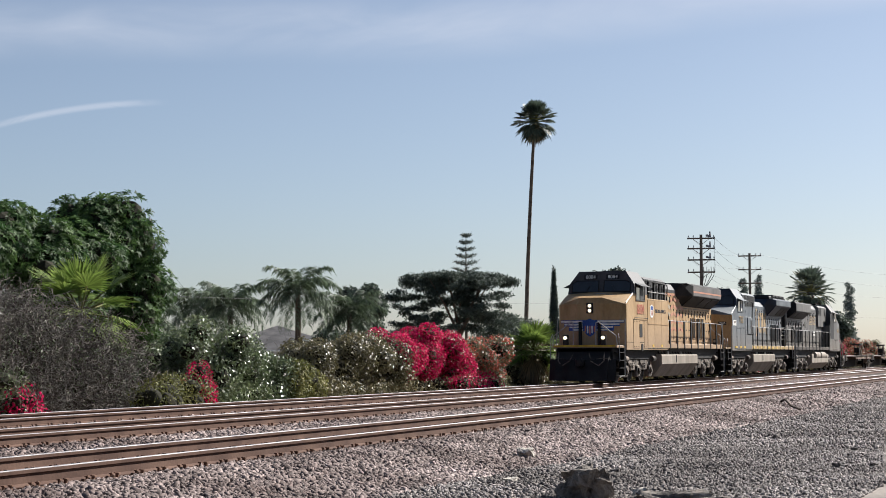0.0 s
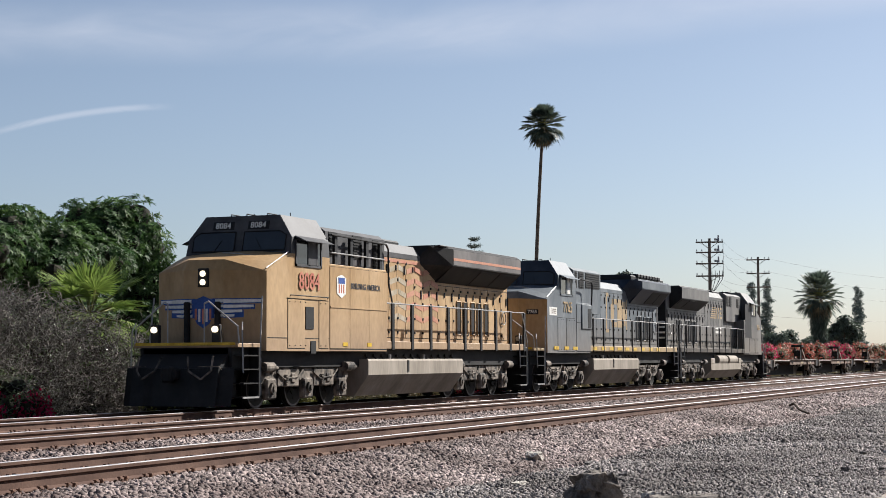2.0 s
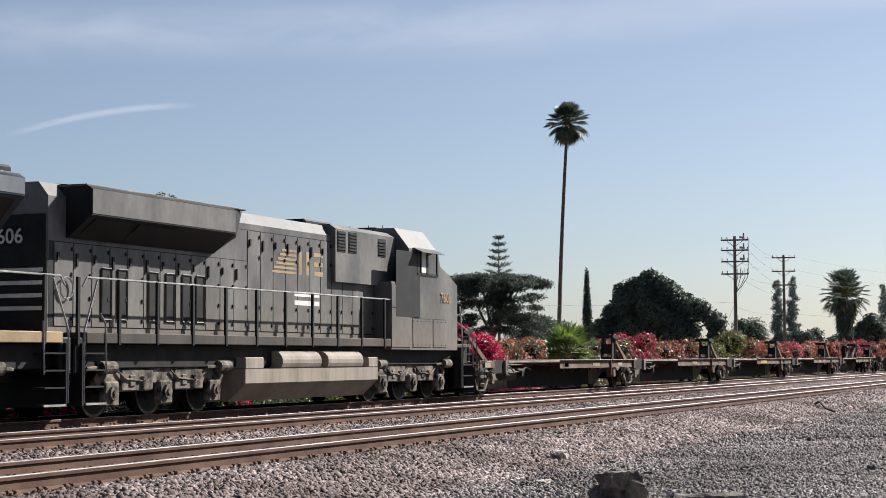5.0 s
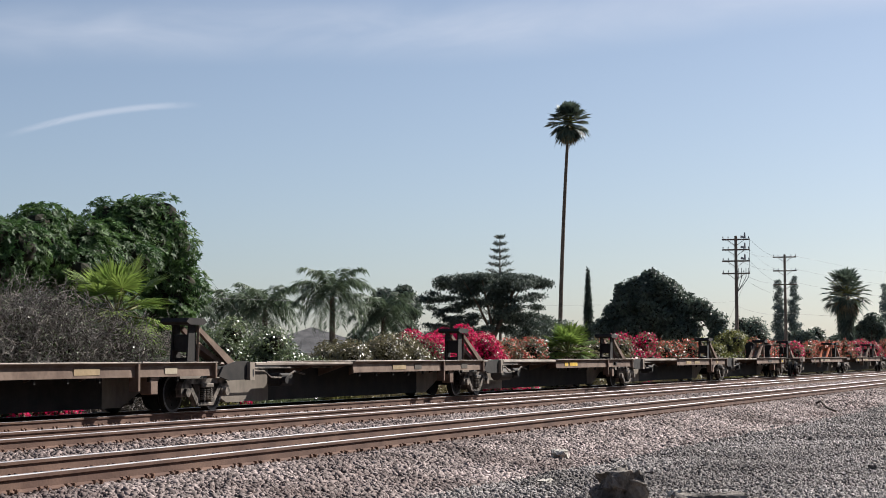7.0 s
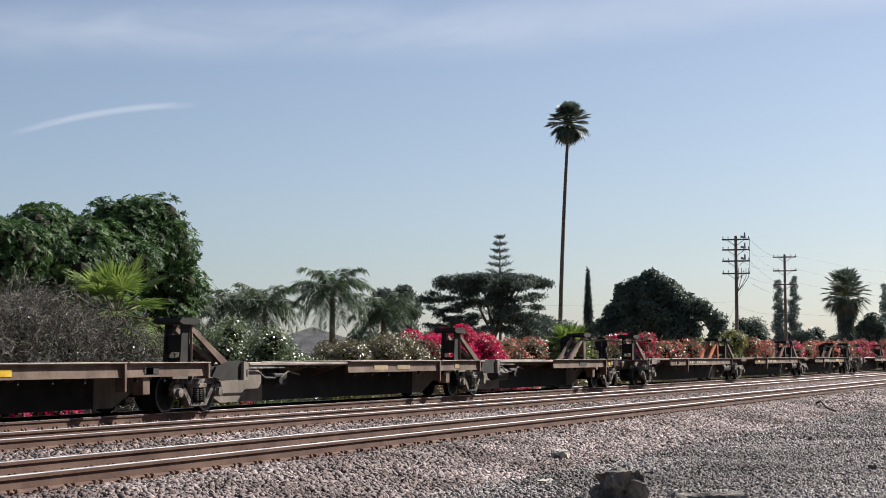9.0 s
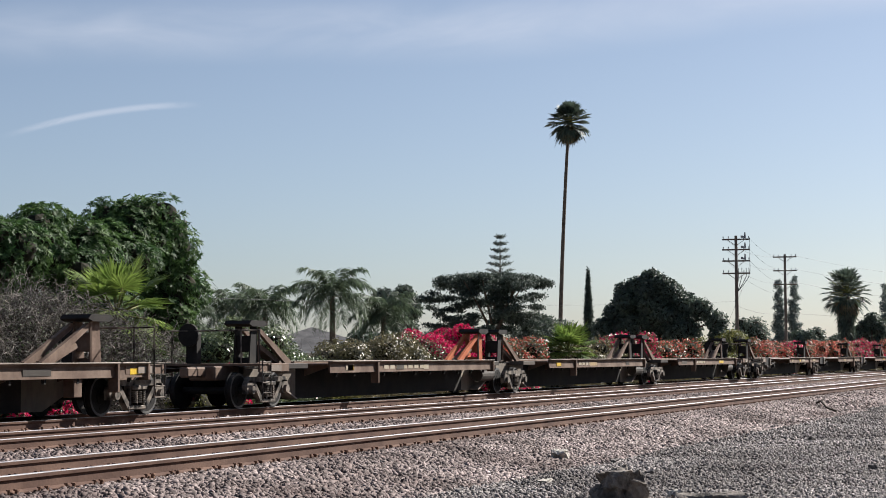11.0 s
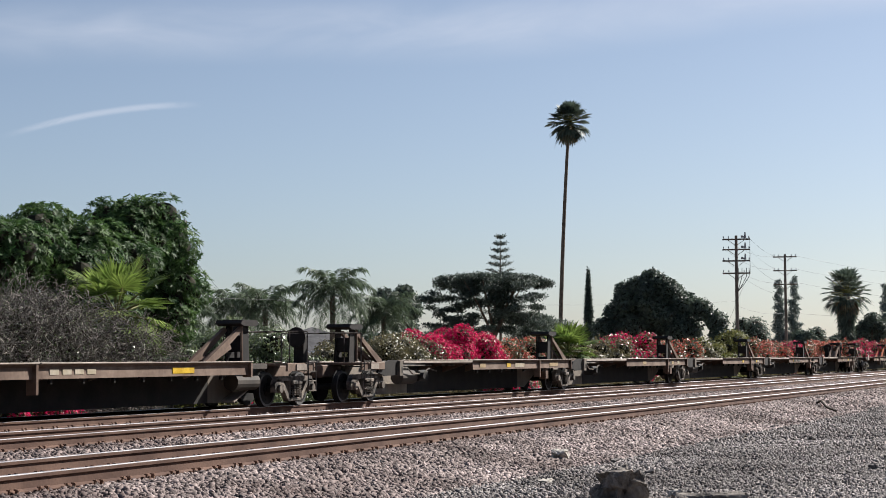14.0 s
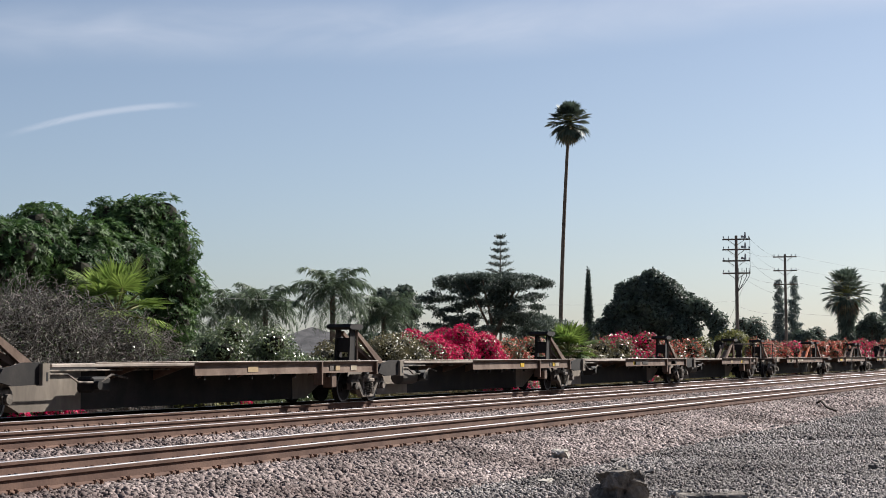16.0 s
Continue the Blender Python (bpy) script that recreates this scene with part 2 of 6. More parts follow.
def build_track(y0, name):
    t = thing(name, "railway track of rusty rails with polished heads on wooden ties", "railway track", pose(0, y0, RAIL_TOP))
    t["kind"] = "structure"
    for s in (-1, 1):
        bm = prism(B(), [(p + s * 0.755, q - 0.186) for p, q in RAIL_SHAPE], RAIL_FROM, RAIL_TO, "x")
        rail = part("rail", bm, M_RAIL, t)
        top = prism(B(), [(s * 0.755 - 0.034, -0.008), (s * 0.755 + 0.034, -0.008), (s * 0.755 + 0.034, -0.004), (s * 0.755 + 0.024, 0.002), (s * 0.755 - 0.024, 0.002), (s * 0.755 - 0.034, -0.004)], RAIL_FROM, RAIL_TO, "x")
        part("rail_head", top, M_RAILTOP, rail, "polished running surface")
    return t


TRACK_THINGS = [build_track(y, "railway_track") for y in TRACKS]


# ---- the train ----
def hull(bm, pts):
    v = [bm.verts.new(p) for p in pts]
    r = bmesh.ops.convex_hull(bm, input=v)
    gone = [g for g in r["geom_interior"] if isinstance(g, bmesh.types.BMVert)]
    if gone:
        bmesh.ops.delete(bm, geom=gone, context="VERTS")
    return bm


def both(pts):
    return [p for x, y, z in pts for p in ((x, -y, z), (x, y, z))]


def plate(bm, pts, d=0.012, sink=0.01):
    """A flat panel: its corners in order, proud by d along their normal."""
    p = [Vector(q) for q in pts]
    n = (p[1] - p[0]).cross(p[2] - p[0]).normalized()
    lo, hi = [bm.verts.new(q - n * sink) for q in p], [bm.verts.new(q + n * d) for q in p]
    k = len(p)
    bm.faces.new(lo[::-1]), bm.faces.new(hi)
    for i in range(k):
        bm.faces.new((lo[i], lo[(i + 1) % k], hi[(i + 1) % k], hi[i]))
    return bm


def side(x0, x1, z0, z1, y=-1.5):
    """Corners of a panel on the side that faces -y (y below 0) or +y."""
    q = [(x0, y, z0), (x1, y, z0), (x1, y, z1), (x0, y, z1)]
    return q if y < 0 else q[::-1]


def lettering(name, words, size, m, material, parent, label=""):
    cu = bpy.data.curves.new(name, "FONT")
    cu.body, cu.size, cu.extrude, cu.align_x, cu.align_y = words, size, 0.003, "CENTER", "CENTER"
    cu.resolution_u, cu.offset = 3, 0.012 * size
    tmp = new("tmp", cu)
    bpy.context.view_layer.update()
    me = bpy.data.meshes.new_from_object(tmp.evaluated_get(bpy.context.evaluated_depsgraph_get()))
    bpy.data.objects.remove(tmp)
    me.materials.clear()
    me.materials.append(material)
    ob = new(name, me)
    ob.parent, ob.matrix_basis = parent, m
    return tagged(ob, label)


WHEELS = []          # (wheelset, radius)


def wheelset(parent, x, r, width=0.75, name="wheelset"):
    bm = B()
    rod(bm, (0, -width - 0.2, 0), (0, width + 0.2, 0), 0.085, 12)
    for s in (-1, 1):
        rod(bm, (0, s * (width - 0.075), 0), (0, s * (width - 0.045), 0), r + 0.028, 28)
        rod(bm, (0, s * (width - 0.045), 0), (0, s * (width + 0.065), 0), r, 28)
        rod(bm, (0, s * (width + 0.065), 0), (0, s * (width + 0.085), 0), r * 0.42, 16)
        for k in range(6):
            a = k * math.pi / 3
            rod(bm, (math.cos(a) * r * 0.6, s * (width + 0.06), math.sin(a) * r * 0.6), (math.cos(a) * r * 0.6, s * (width + 0.075), math.sin(a) * r * 0.6), 0.035, 6)
    ob = part(name, bm, M_WHEEL, parent)
    ob.location = (x, 0, r)
    for s in (-1, 1):
        tb = B()
        for k in range(28):
            a0, a1 = k * math.tau / 28, (k + 1) * math.tau / 28
            pts = []
            for a in (a0, a1):
                for q in (r - 0.06, r - 0.004):
                    pts.append(tb.verts.new((math.cos(a) * q, s * (width + 0.07), math.sin(a) * q)))
            f = (pts[0], pts[1], pts[3], pts[2])
            tb.faces.new(f if s > 0 else f[::-1])
        bmesh.ops.remove_doubles(tb, verts=tb.verts[:], dist=0.001)
        rim_ = part("wheel_rim", tb, M_TREAD, ob, "shiny worn rim")
        rim_["label"] = "shiny worn wheel rim face"
    WHEELS.append((ob, r))
    return ob


def loco_truck(t, xs, style):
    """Three-axle truck under a locomotive, axles at xs."""
    a, b = xs[0], xs[-1]
    bm = B()
    for s in (-1, 1):
        y0, y1 = s * 1.02, s * 1.18
        lo, hi = min(y0, y1), max(y0, y1)
        if style == 0:
            poly = [(a - 0.55, 0.78), (a - 0.35, 1.02), (b + 0.35, 1.02), (b + 0.55, 0.78), (b + 0.4, 0.62), (b - 0.55, 0.70), (xs[1] + 0.6, 0.72), (xs[1], 0.66), (xs[1] - 0.6, 0.72), (a + 0.55, 0.70), (a - 0.4, 0.62)]
            prism(bm, poly, lo, hi)
            for c in ((xs[0] + xs[1]) / 2, (xs[1] + xs[2]) / 2):
                box(bm, c - 0.62, c + 0.62, lo - 0.03, hi + 0.03, 0.52, 0.98, 0.03)
        else:
            for c in ((xs[0] + xs[1]) / 2, (xs[1] + xs[2]) / 2):
                poly = [(c - 0.95, 1.02), (c + 0.95, 1.02), (c + 0.75, 0.62), (c + 0.35, 0.44), (c - 0.35, 0.44), (c - 0.75, 0.62)]
                prism(bm, poly, lo, hi)
            box(bm, a - 0.5, b + 0.5, lo, hi, 0.90, 1.02, 0.02)
    frame_ = part("truck_frame", bm, M_TRUCK, t, "dusty cast steel truck side frame, light and shade painted")
    for s in (-1, 1):
        for x in xs:
            bm = B()
            box(bm, x - 0.27, x + 0.27, min(s * 1.1, s * 1.27), max(s * 1.1, s * 1.27), 0.22, 0.74, 0.04)
            rod(bm, (x, s * 1.26, 0.5), (x, s * 1.33, 0.5), 0.15, 12)
            rod(bm, (x, s * 1.33, 0.5), (x, s * 1.36, 0.5), 0.07, 8)
            part("axle_box", bm, M_TRUCK, frame_)
        for x in (a - 0.28, b + 0.3):
            bm = rod(B(), (x - 0.28, s * 1.3, 1.02), (x + 0.22, s * 1.3, 1.02), 0.13, 14)
            rod(bm, (x + 0.22, s * 1.3, 1.02), (x + 0.62, s * 1.25, 1.0), 0.04, 6)
            part("brake_cylinder", bm, M_TRUCK, frame_)
        for x in ((xs[0] + xs[1]) / 2, (xs[1] + xs[2]) / 2):
            bm = B()
            for k in range(5):
                rod(bm, (x - 0.18, s * 1.2, 0.56 + 0.06 * k), (x - 0.18, s * 1.2, 0.59 + 0.06 * k), 0.085, 10)
            box(bm, x + 0.12, x + 0.34, min(s * 1.17, s * 1.24), max(s * 1.17, s * 1.24), 0.62, 0.86, 0.02)
            pipe(bm, [(x - 0.7, s * 1.22, 0.9), (x - 0.3, s * 1.24, 0.72), (x + 0.5, s * 1.24, 0.78), (x + 0.8, s * 1.22, 0.95)], 0.022)
            part("spring_gear", bm, M_TRUCK, frame_)
    for x in xs:
        wheelset(t, x, 0.533)


def handrail(t, pts, posts, material_post, material_rail, z0, half=0.05):
    """A pipe rail and its posts."""
    for s in (-1, 1):
        rail = part("handrail", pipe(B(), [(x, s * y, z) for x, y, z in pts], 0.021), material_rail, t, "pale pipe handrail")
        for x, y, z in posts:
            bm = box(B(), x - half, x + half, s * y - 0.03, s * y + 0.03, z0, z, 0.008)
            part("stanchion", bm, material_post, rail)


def loco(name, label, m, C):
    """A six-axle road locomotive, nose at x = 0, wheels on z = 0. C: its colours and forms."""
    t = thing(name, label, "locomotive", m, "locomotives of the train")
    body, nose, roof, sillm, postm = C["body"], C["nose"], C["roof"], C["sill"], C["post"]
    END = 20.35
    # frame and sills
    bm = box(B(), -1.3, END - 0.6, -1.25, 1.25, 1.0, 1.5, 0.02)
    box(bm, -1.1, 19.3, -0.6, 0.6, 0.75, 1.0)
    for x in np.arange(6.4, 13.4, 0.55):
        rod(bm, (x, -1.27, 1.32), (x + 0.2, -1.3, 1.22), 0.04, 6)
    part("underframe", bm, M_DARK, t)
    bm = B()
    box(bm, C["box"][1], END - 0.7, -1.5, 1.5, 1.5, 1.72, 0.015)
    part("walkway_sill", bm, sillm, t)
    part("front_platform", box(B(), -1.32, 0.02, -1.42, 1.42, 1.5, 1.6, 0.01), sillm, t)
    # nose and cab
    bm = hull(B(), both([(0, 1.5, 1.42), (0, 1.5, 3.37), (-0.42, 0.55, 1.42), (-0.42, 0.55, 3.4), (-0.3, 0.5, 3.66), (1.32, 1.5, 3.87), (1.3, 0.5, 3.95), (0.6, 1.5, 3.87 - 0.24), (3.6, 1.5, 1.42), (3.6, 1.5, 3.87)]))
    cabp = part("cab", bm, body, t)
    bm = B()
    plate(bm, [(0, -1.5, 1.44), (0, -1.5, 3.36), (-0.42, -0.55, 3.4), (-0.42, -0.55, 1.44)], 0.008)
    plate(bm, [(-0.42, -0.55, 1.44), (-0.42, -0.55, 3.4), (-0.42, 0.55, 3.4), (-0.42, 0.55, 1.44)], 0.008)
    plate(bm, [(-0.42, 0.55, 1.44), (-0.42, 0.55, 3.4), (0, 1.5, 3.36), (0, 1.5, 1.44)], 0.008)
    bmesh.ops.recalc_face_normals(bm, faces=bm.faces[:])
    nosep = part("nose_front", bm, nose, t)
    bm = hull(B(), both([(1.32, 1.5, 3.87), (1.437, 1.47, 4.3), (1.6, 1.06, 4.88), (3.6, 1.47, 4.3), (3.7, 1.06, 4.88), (3.6, 1.5, 3.87)]))
    roofp = part("cab_roof", bm, roof, t)
    ws = lambda z, dx=-0.004: 1.32 + 0.2772 * (z - 3.87) + dx
    bm = B()
    plate(bm, [(ws(4.86), -1.07, 4.86), (ws(4.32), -1.44, 4.32), (ws(3.9), -1.46, 3.9), (ws(3.9), 1.46, 3.9), (ws(4.32), 1.44, 4.32), (ws(4.86), 1.07, 4.86)], 0.01)
    face = part("cab_face", bm, C["face"], roofp)
    for s in (-1, 1):
        bm = plate(B(), [(ws(z, -0.016), s * y, z) for y, z in ((0.14, 3.98), (0.14, 4.44), (1.12, 4.44), (1.3, 4.34), (1.3, 3.98))][::-s], 0.008)
        pane = part("windshield", bm, M_GLASS, roofp, "dark tinted windshield pane")
        bm = pipe(B(), [(ws(z, -0.026), s * y, z) for y, z in ((0.12, 3.96), (0.12, 4.46), (1.13, 4.46), (1.32, 4.35), (1.32, 3.96), (0.12, 3.96))], 0.016, 4)
        pipe(bm, [(ws(3.93, -0.04), s * 0.7, 3.93), (ws(4.2, -0.03), s * 0.5, 4.25)], 0.008, 4)
        part("windshield_frame", bm, M_DEEP, roofp)
        # side windows
        yb = s * 1.5
        bm = plate(B(), side(1.62, 3.05, 3.62, 4.24, yb), 0.006)
        win = part("side_window", bm, M_GLASS, cabp, "dark sliding cab side window")
        bm = B()
        for a, b, c, d in ((1.56, 1.63, 3.56, 4.28), (2.28, 2.42, 3.6, 4.26), (2.78, 2.84, 3.6, 4.26), (3.03, 3.1, 3.56, 4.28), (1.56, 3.1, 3.56, 3.62), (1.56, 3.1, 4.23, 4.28)):
            plate(bm, side(a, b, c, d, s * 1.504), 0.02)
        part("window_frame", bm, C["trim"], cabp)
        bm = plate(B(), side(2.44, 2.78, 3.64, 4.22, s * 1.51), 0.008)
        part("sliding_pane", bm, C["pane"], cabp)
        bm = prism(B(), [(s * 1.47, 4.30), (s * 1.47, 4.34), (s * 1.78, 4.20), (s * 1.78, 4.185)], 1.6, 3.3, "x")
        part("sun_visor", bm, roof, cabp)
        # panels low on the cab side
        for a, b, c, d in C["doors"]:
            # Black plate behind the door paints the shade of its gaps.
            part("gap_shade_backing", plate(B(), side(a - 0.02, b + 0.02, c - 0.02, d + 0.02, yb), 0.004), M_DEEP, cabp)
            part("cab_side_door", plate(B(), side(a, b, c, d, yb), 0.014), body, cabp)
        bm = B()
        for a, b, c, d in C["doors"]:
            for k in range(int((b - a) / 0.3) + 1):
                rod(bm, (a + 0.08 + 0.3 * k, s * 1.51, d - 0.06), (a + 0.08 + 0.3 * k, s * 1.525, d - 0.06), 0.016, 6)
                rod(bm, (a + 0.08 + 0.3 * k, s * 1.51, c + 0.06), (a + 0.08 + 0.3 * k, s * 1.525, c + 0.06), 0.016, 6)
        part("bolt_heads", bm, M_DARK, cabp)["kind"] = "stuff"
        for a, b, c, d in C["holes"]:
            # Flat raised black plate paints the shade inside an opening.
            part("painted_opening", plate(B(), side(a, b, c, d, s * 1.5), 0.018), M_DEEP, cabp, "side opening, its inner shade painted black")
    # roof gear on the cab
    bm = B()
    for y in (-0.5, 0.1, 0.55):
        pipe(bm, [(2.0, y, 4.88), (2.0, y, 4.96), (2.5, y, 4.96), (2.5, y, 4.88)], 0.015, 4)
        rod(bm, (2.9, y - 0.2, 4.88), (2.9, y - 0.2, 5.04), 0.012, 5)
    box(bm, 2.6, 3.3, -0.3, 0.3, 4.87, 4.95, 0.02)
    part("roof_antenna_gear", bm, M_DARK, roofp)["kind"] = "stuff"
    # number boards, lamps, emblem
    if C["boards"]:
        for s in (-1, 1):
            z = 4.64
            m0 = Matrix.Translation((ws(z, -0.02), s * 0.5, z))
            bm = plate(B(), [(ws(4.73, -0.012), s * 0.5 + 0.3, 4.73), (ws(4.73, -0.012), s * 0.5 - 0.3, 4.73), (ws(4.52, -0.012), s * 0.5 - 0.3, 4.52), (ws(4.52, -0.012), s * 0.5 + 0.3, 4.52)], 0.03)
            bmesh.ops.recalc_face_normals(bm, faces=bm.faces[:])
            nb = part("number_board", bm, M_DEEP, roofp, "black number board")
            lettering("board_digits", C["number"], 0.225, Matrix.Translation((ws(4.62, -0.046), s * 0.5, 4.625)) @ Euler((radians(90 - 15.5), 0, radians(-90))).to_matrix().to_4x4(), M_WHITE, roofp, "white digits " + C["number"])
    else:
        for s in (-1, 1):
            bm = plate(B(), [(-0.13, s * 1.2, 3.0), (-0.3, s * 0.8, 3.0), (-0.3, s * 0.8, 2.82), (-0.13, s * 1.2, 2.82)][::-s], 0.04)
            part("number_board", bm, M_DEEP, nosep, "black number board")
            ang = -90 + s * -24
            lettering("board_digits", C["number"], 0.17, Matrix.Translation((-0.262, s * 1.018, 2.91)) @ Euler((radians(90), 0, radians(ang))).to_matrix().to_4x4(), M_WHITE, nosep, "white digits " + C["number"])
    bm = box(B(), -0.47, -0.40, -0.15, 0.15, 2.98, 3.44, 0.02)
    lampbox = part("headlight_housing", bm, M_DARK, nosep)
    for z in (3.10, 3.31):
        bm = rod(B(), (-0.50, 0, z), (-0.455, 0, z), 0.075, 16)
        part("headlight", bm, M_LAMP if C["lit"] else M_CHROME, nosep, "lit headlight" if C["lit"] else "unlit headlight")
    for s in (-1, 1):
        bm = rod(B(), (-1.40, s * 0.83, 1.93), (-1.30, s * 0.83, 1.93), 0.075, 16)
        part("ditch_light", bm, M_LAMP if C["lit"] else M_CHROME, t, "lit ditch light" if C["lit"] else "unlit ditch light")
        bm = box(B(), -1.33, -1.2, s * 0.83 - 0.11, s * 0.83 + 0.11, 1.6, 2.05, 0.02)
        part("ditch_light_bracket", bm, M_DARK, t)
    if C.get("emblem"):
        w = lambda y, k=0.0: -0.42 + max(0.0, abs(y) - 0.55) * 0.442 - 0.012 - k
        for s in (-1, 1):
            # wing of pale feathers on a blue field, bent round the nose corner
            for k, (a, b, z0, z1, mm, kk) in enumerate(((0.22, 1.42, 2.56, 2.70, M_SHIELD, 0), (0.22, 1.25, 2.42, 2.56, M_SHIELD, 0), (0.22, 1.0, 2.22, 2.42, M_SHIELD, 0),
                                                       (0.33, 1.4, 2.585, 2.675, M_WHITE, 0.012), (0.33, 1.23, 2.465, 2.545, M_WHITE, 0.012), (0.33, 0.97, 2.345, 2.425, M_WHITE, 0.012), (0.3, 0.8, 2.24, 2.31, M_WHITE, 0.012))):
                bm = B()
                for y0, y1 in ((a, min(0.55, b)), (0.55, b)):
                    if y1 > y0:
                        q = [(w(y0, kk), s * y0, z0), (w(y1, kk), s * y1, z0 + 0.02), (w(y1, kk), s * y1, z1), (w(y0, kk), s * y0, z1)]
                        plate(bm, q[::-s], 0.004, 0.002)
                part("emblem_feather", bm, mm, nosep)
        bm = prism(B(), [(-0.27, 2.66), (0, 2.76), (0.27, 2.66), (0.29, 2.3), (0.16, 2.08), (0, 1.98), (-0.16, 2.08), (-0.29, 2.3)], -0.452, -0.43, "x")
        part("emblem_shield", bm, M_SHIELD, nosep, "blue shield emblem")
        for k, y in enumerate((-0.2, -0.1, 0.0, 0.1, 0.2)):
            part("emblem_stripe", box(B(), -0.458, -0.44, y - 0.028, y + 0.028, 2.08 + abs(y) * 0.5, 2.45), M_RED if k % 2 == 0 else M_WHITE, nosep)
        for y in (-0.42, 0.42):
            part("front_door_post", box(B(), -0.56, -0.42, y - 0.06, y + 0.06, 1.6, 2.62, 0.02), M_DARK, nosep)
    # nose wipers and grab irons
    bm = pipe(B(), [(-0.1, -0.95, 3.22), (-0.12, -0.95, 3.22), (-0.28, -0.6, 3.22)], 0.012, 4)
    pipe(bm, [(0.6, -0.9, 3.78), (0.65, -0.3, 3.86), (0.9, 0.2, 3.9)], 0.014, 4)
    pipe(bm, [(0.05, -1.46, 3.44), (1.25, -1.46, 3.9)], 0.018, 4)
    part("grab_iron", bm, M_CHROME, nosep)
    # pilot, steps, coupler
    bm = prism(B(), [(-1.95, 0.12), (-1.75, 1.02), (-1.3, 1.35), (-1.3, 1.5), (-0.9, 1.5), (-0.9, 0.3)], -1.15, 1.15)
    hull(bm, both([(-1.7, 1.45, 0.12), (-1.55, 1.45, 1.02), (-2.05, 0.5, 0.12), (-1.85, 0.5, 1.0), (-1.3, 1.15, 0.12), (-1.3, 1.15, 1.02)]))
    part("snow_plow", bm, M_DEEP, t, "black pilot plow")
    bm = box(B(), -2.1, -1.3, -0.18, 0.18, 0.74, 1.02, 0.04)
    box(bm, -2.25, -2.0, -0.14, 0.14, 0.68, 1.06, 0.05)
    part("coupler", bm, M_DEEP, t)
    for s in (-1, 1):
        bm = pipe(B(), [(-1.8, s * 0.35, 1.28), (-1.95, s * 0.45, 0.95), (-1.98, s * 0.8, 0.75), (-1.85, s * 1.0, 0.95), (-1.75, s * 1.0, 1.3)], 0.025)
        pipe(bm, [(-1.95, s * 0.7, 1.05), (-2.0, s * 1.3, 1.05), (-1.9, s * 1.3, 0.98)], 0.012)
        part("brake_hose", bm, M_TRUCK, t)
        for x0, x1 in ((-1.25, -0.35), (END - 1.35, END - 0.55)):
            bm = B()
            for k in range(4):
                box(bm, x0 + 0.05, x1 - 0.1, min(s * 1.2, s * 1.52), max(s * 1.2, s * 1.52), 0.30 + 0.33 * k, 0.33 + 0.33 * k)
            box(bm, x1 - 0.08, x1, min(s * 1.25, s * 1.5), max(s * 1.25, s * 1.5), 0.28, 1.5)
            stp = part("steps", bm, M_DARK, t)
            part("step_edge", box(B(), x0, x1 - 0.1, min(s * 1.5, s * 1.535), max(s * 1.5, s * 1.535), 0.29, 0.33), M_CHROME, stp, "pale step edge")
            bm = pipe(B(), [(x1 - 0.02, s * 1.53, 0.35), (x1 - 0.02, s * 1.53, 1.75), (x1 + 0.12 if x0 < 0 else x1 - 0.5, s * 1.5, 2.75)], 0.02)
            part("grab_rail", bm, M_CHROME, t, "pale bent grab rail")
            part("grab_rail", pipe(B(), [(x0, s * 1.53, 0.9), (x0, s * 1.5, 1.9), (x0 + 0.1, s * 1.45, 2.1)], 0.02), M_CHROME, t)
        bm = pipe(B(), [(-1.28, s * 0.5, 2.55), (-1.25, s * 0.6, 2.6), (-1.25, s * 1.38, 2.0), (-1.25, s * 1.42, 1.6)], 0.022)
        pipe(bm, [(-1.28, s * 0.5, 2.55), (-1.28, s * 0.5, 1.6)], 0.02)
        part("front_handrail", bm, M_CHROME, t)
    part("front_stripe", box(B(), -1.345, -1.318, -1.35, 1.35, 1.55, 1.62), C["stripe"], t)
    # fuel tank
    a, b = C["tank"]
    if C.get("reservoirs"):
        bm = prism(B(), [(-1.5, 0.95), (-1.5, 0.62), (-1.05, 0.2), (1.05, 0.2), (1.5, 0.62), (1.5, 0.95)], a, b, "x")
        box(bm, a, a + 0.6, -1.5, 1.5, 0.95, 1.22, 0.02), box(bm, b - 0.9, b, -1.5, 1.5, 0.95, 1.22, 0.02)
        tank = part("fuel_tank", bm, M_TANK, t)
        for c in (a + 2.1, a + 4.6):
            for s in (-1, 1):
                bm = rod(B(), (c - 1.05, s * 1.3, 1.12), (c + 1.05, s * 1.3, 1.12), 0.26, 18)
                part("air_reservoir", bm, M_TANK, t, "grey cylindrical air reservoir")
    else:
        bm = prism(B(), [(-1.5, 1.22), (-1.53, 1.16), (-1.53, 0.78), (-1.1, 0.2), (1.1, 0.2), (1.53, 0.78), (1.53, 1.16), (1.5, 1.22)], a, b, "x")
        tank = part("fuel_tank", bm, M_TANK, t)
        for s in (-1, 1):
            part("sight_glass", plate(B(), side(a + 2.8, a + 2.9, 0.85, 1.18, s * 1.53), 0.02), M_DEEP, tank)
            for q in (a + 1.9, a + 4.5):
                part("tank_filler", rod(B(), (q, s * 1.35, 1.2), (q, s * 1.35, 1.35), 0.05, 8), M_CHROME, tank)
    # full-width equipment box behind the cab
    x0, x1, zt = C["box"]
    bm = box(B(), x0, x1, -1.5, 1.5, 1.42, zt, 0.015)
    eq = part("equipment_box", bm, body, t)
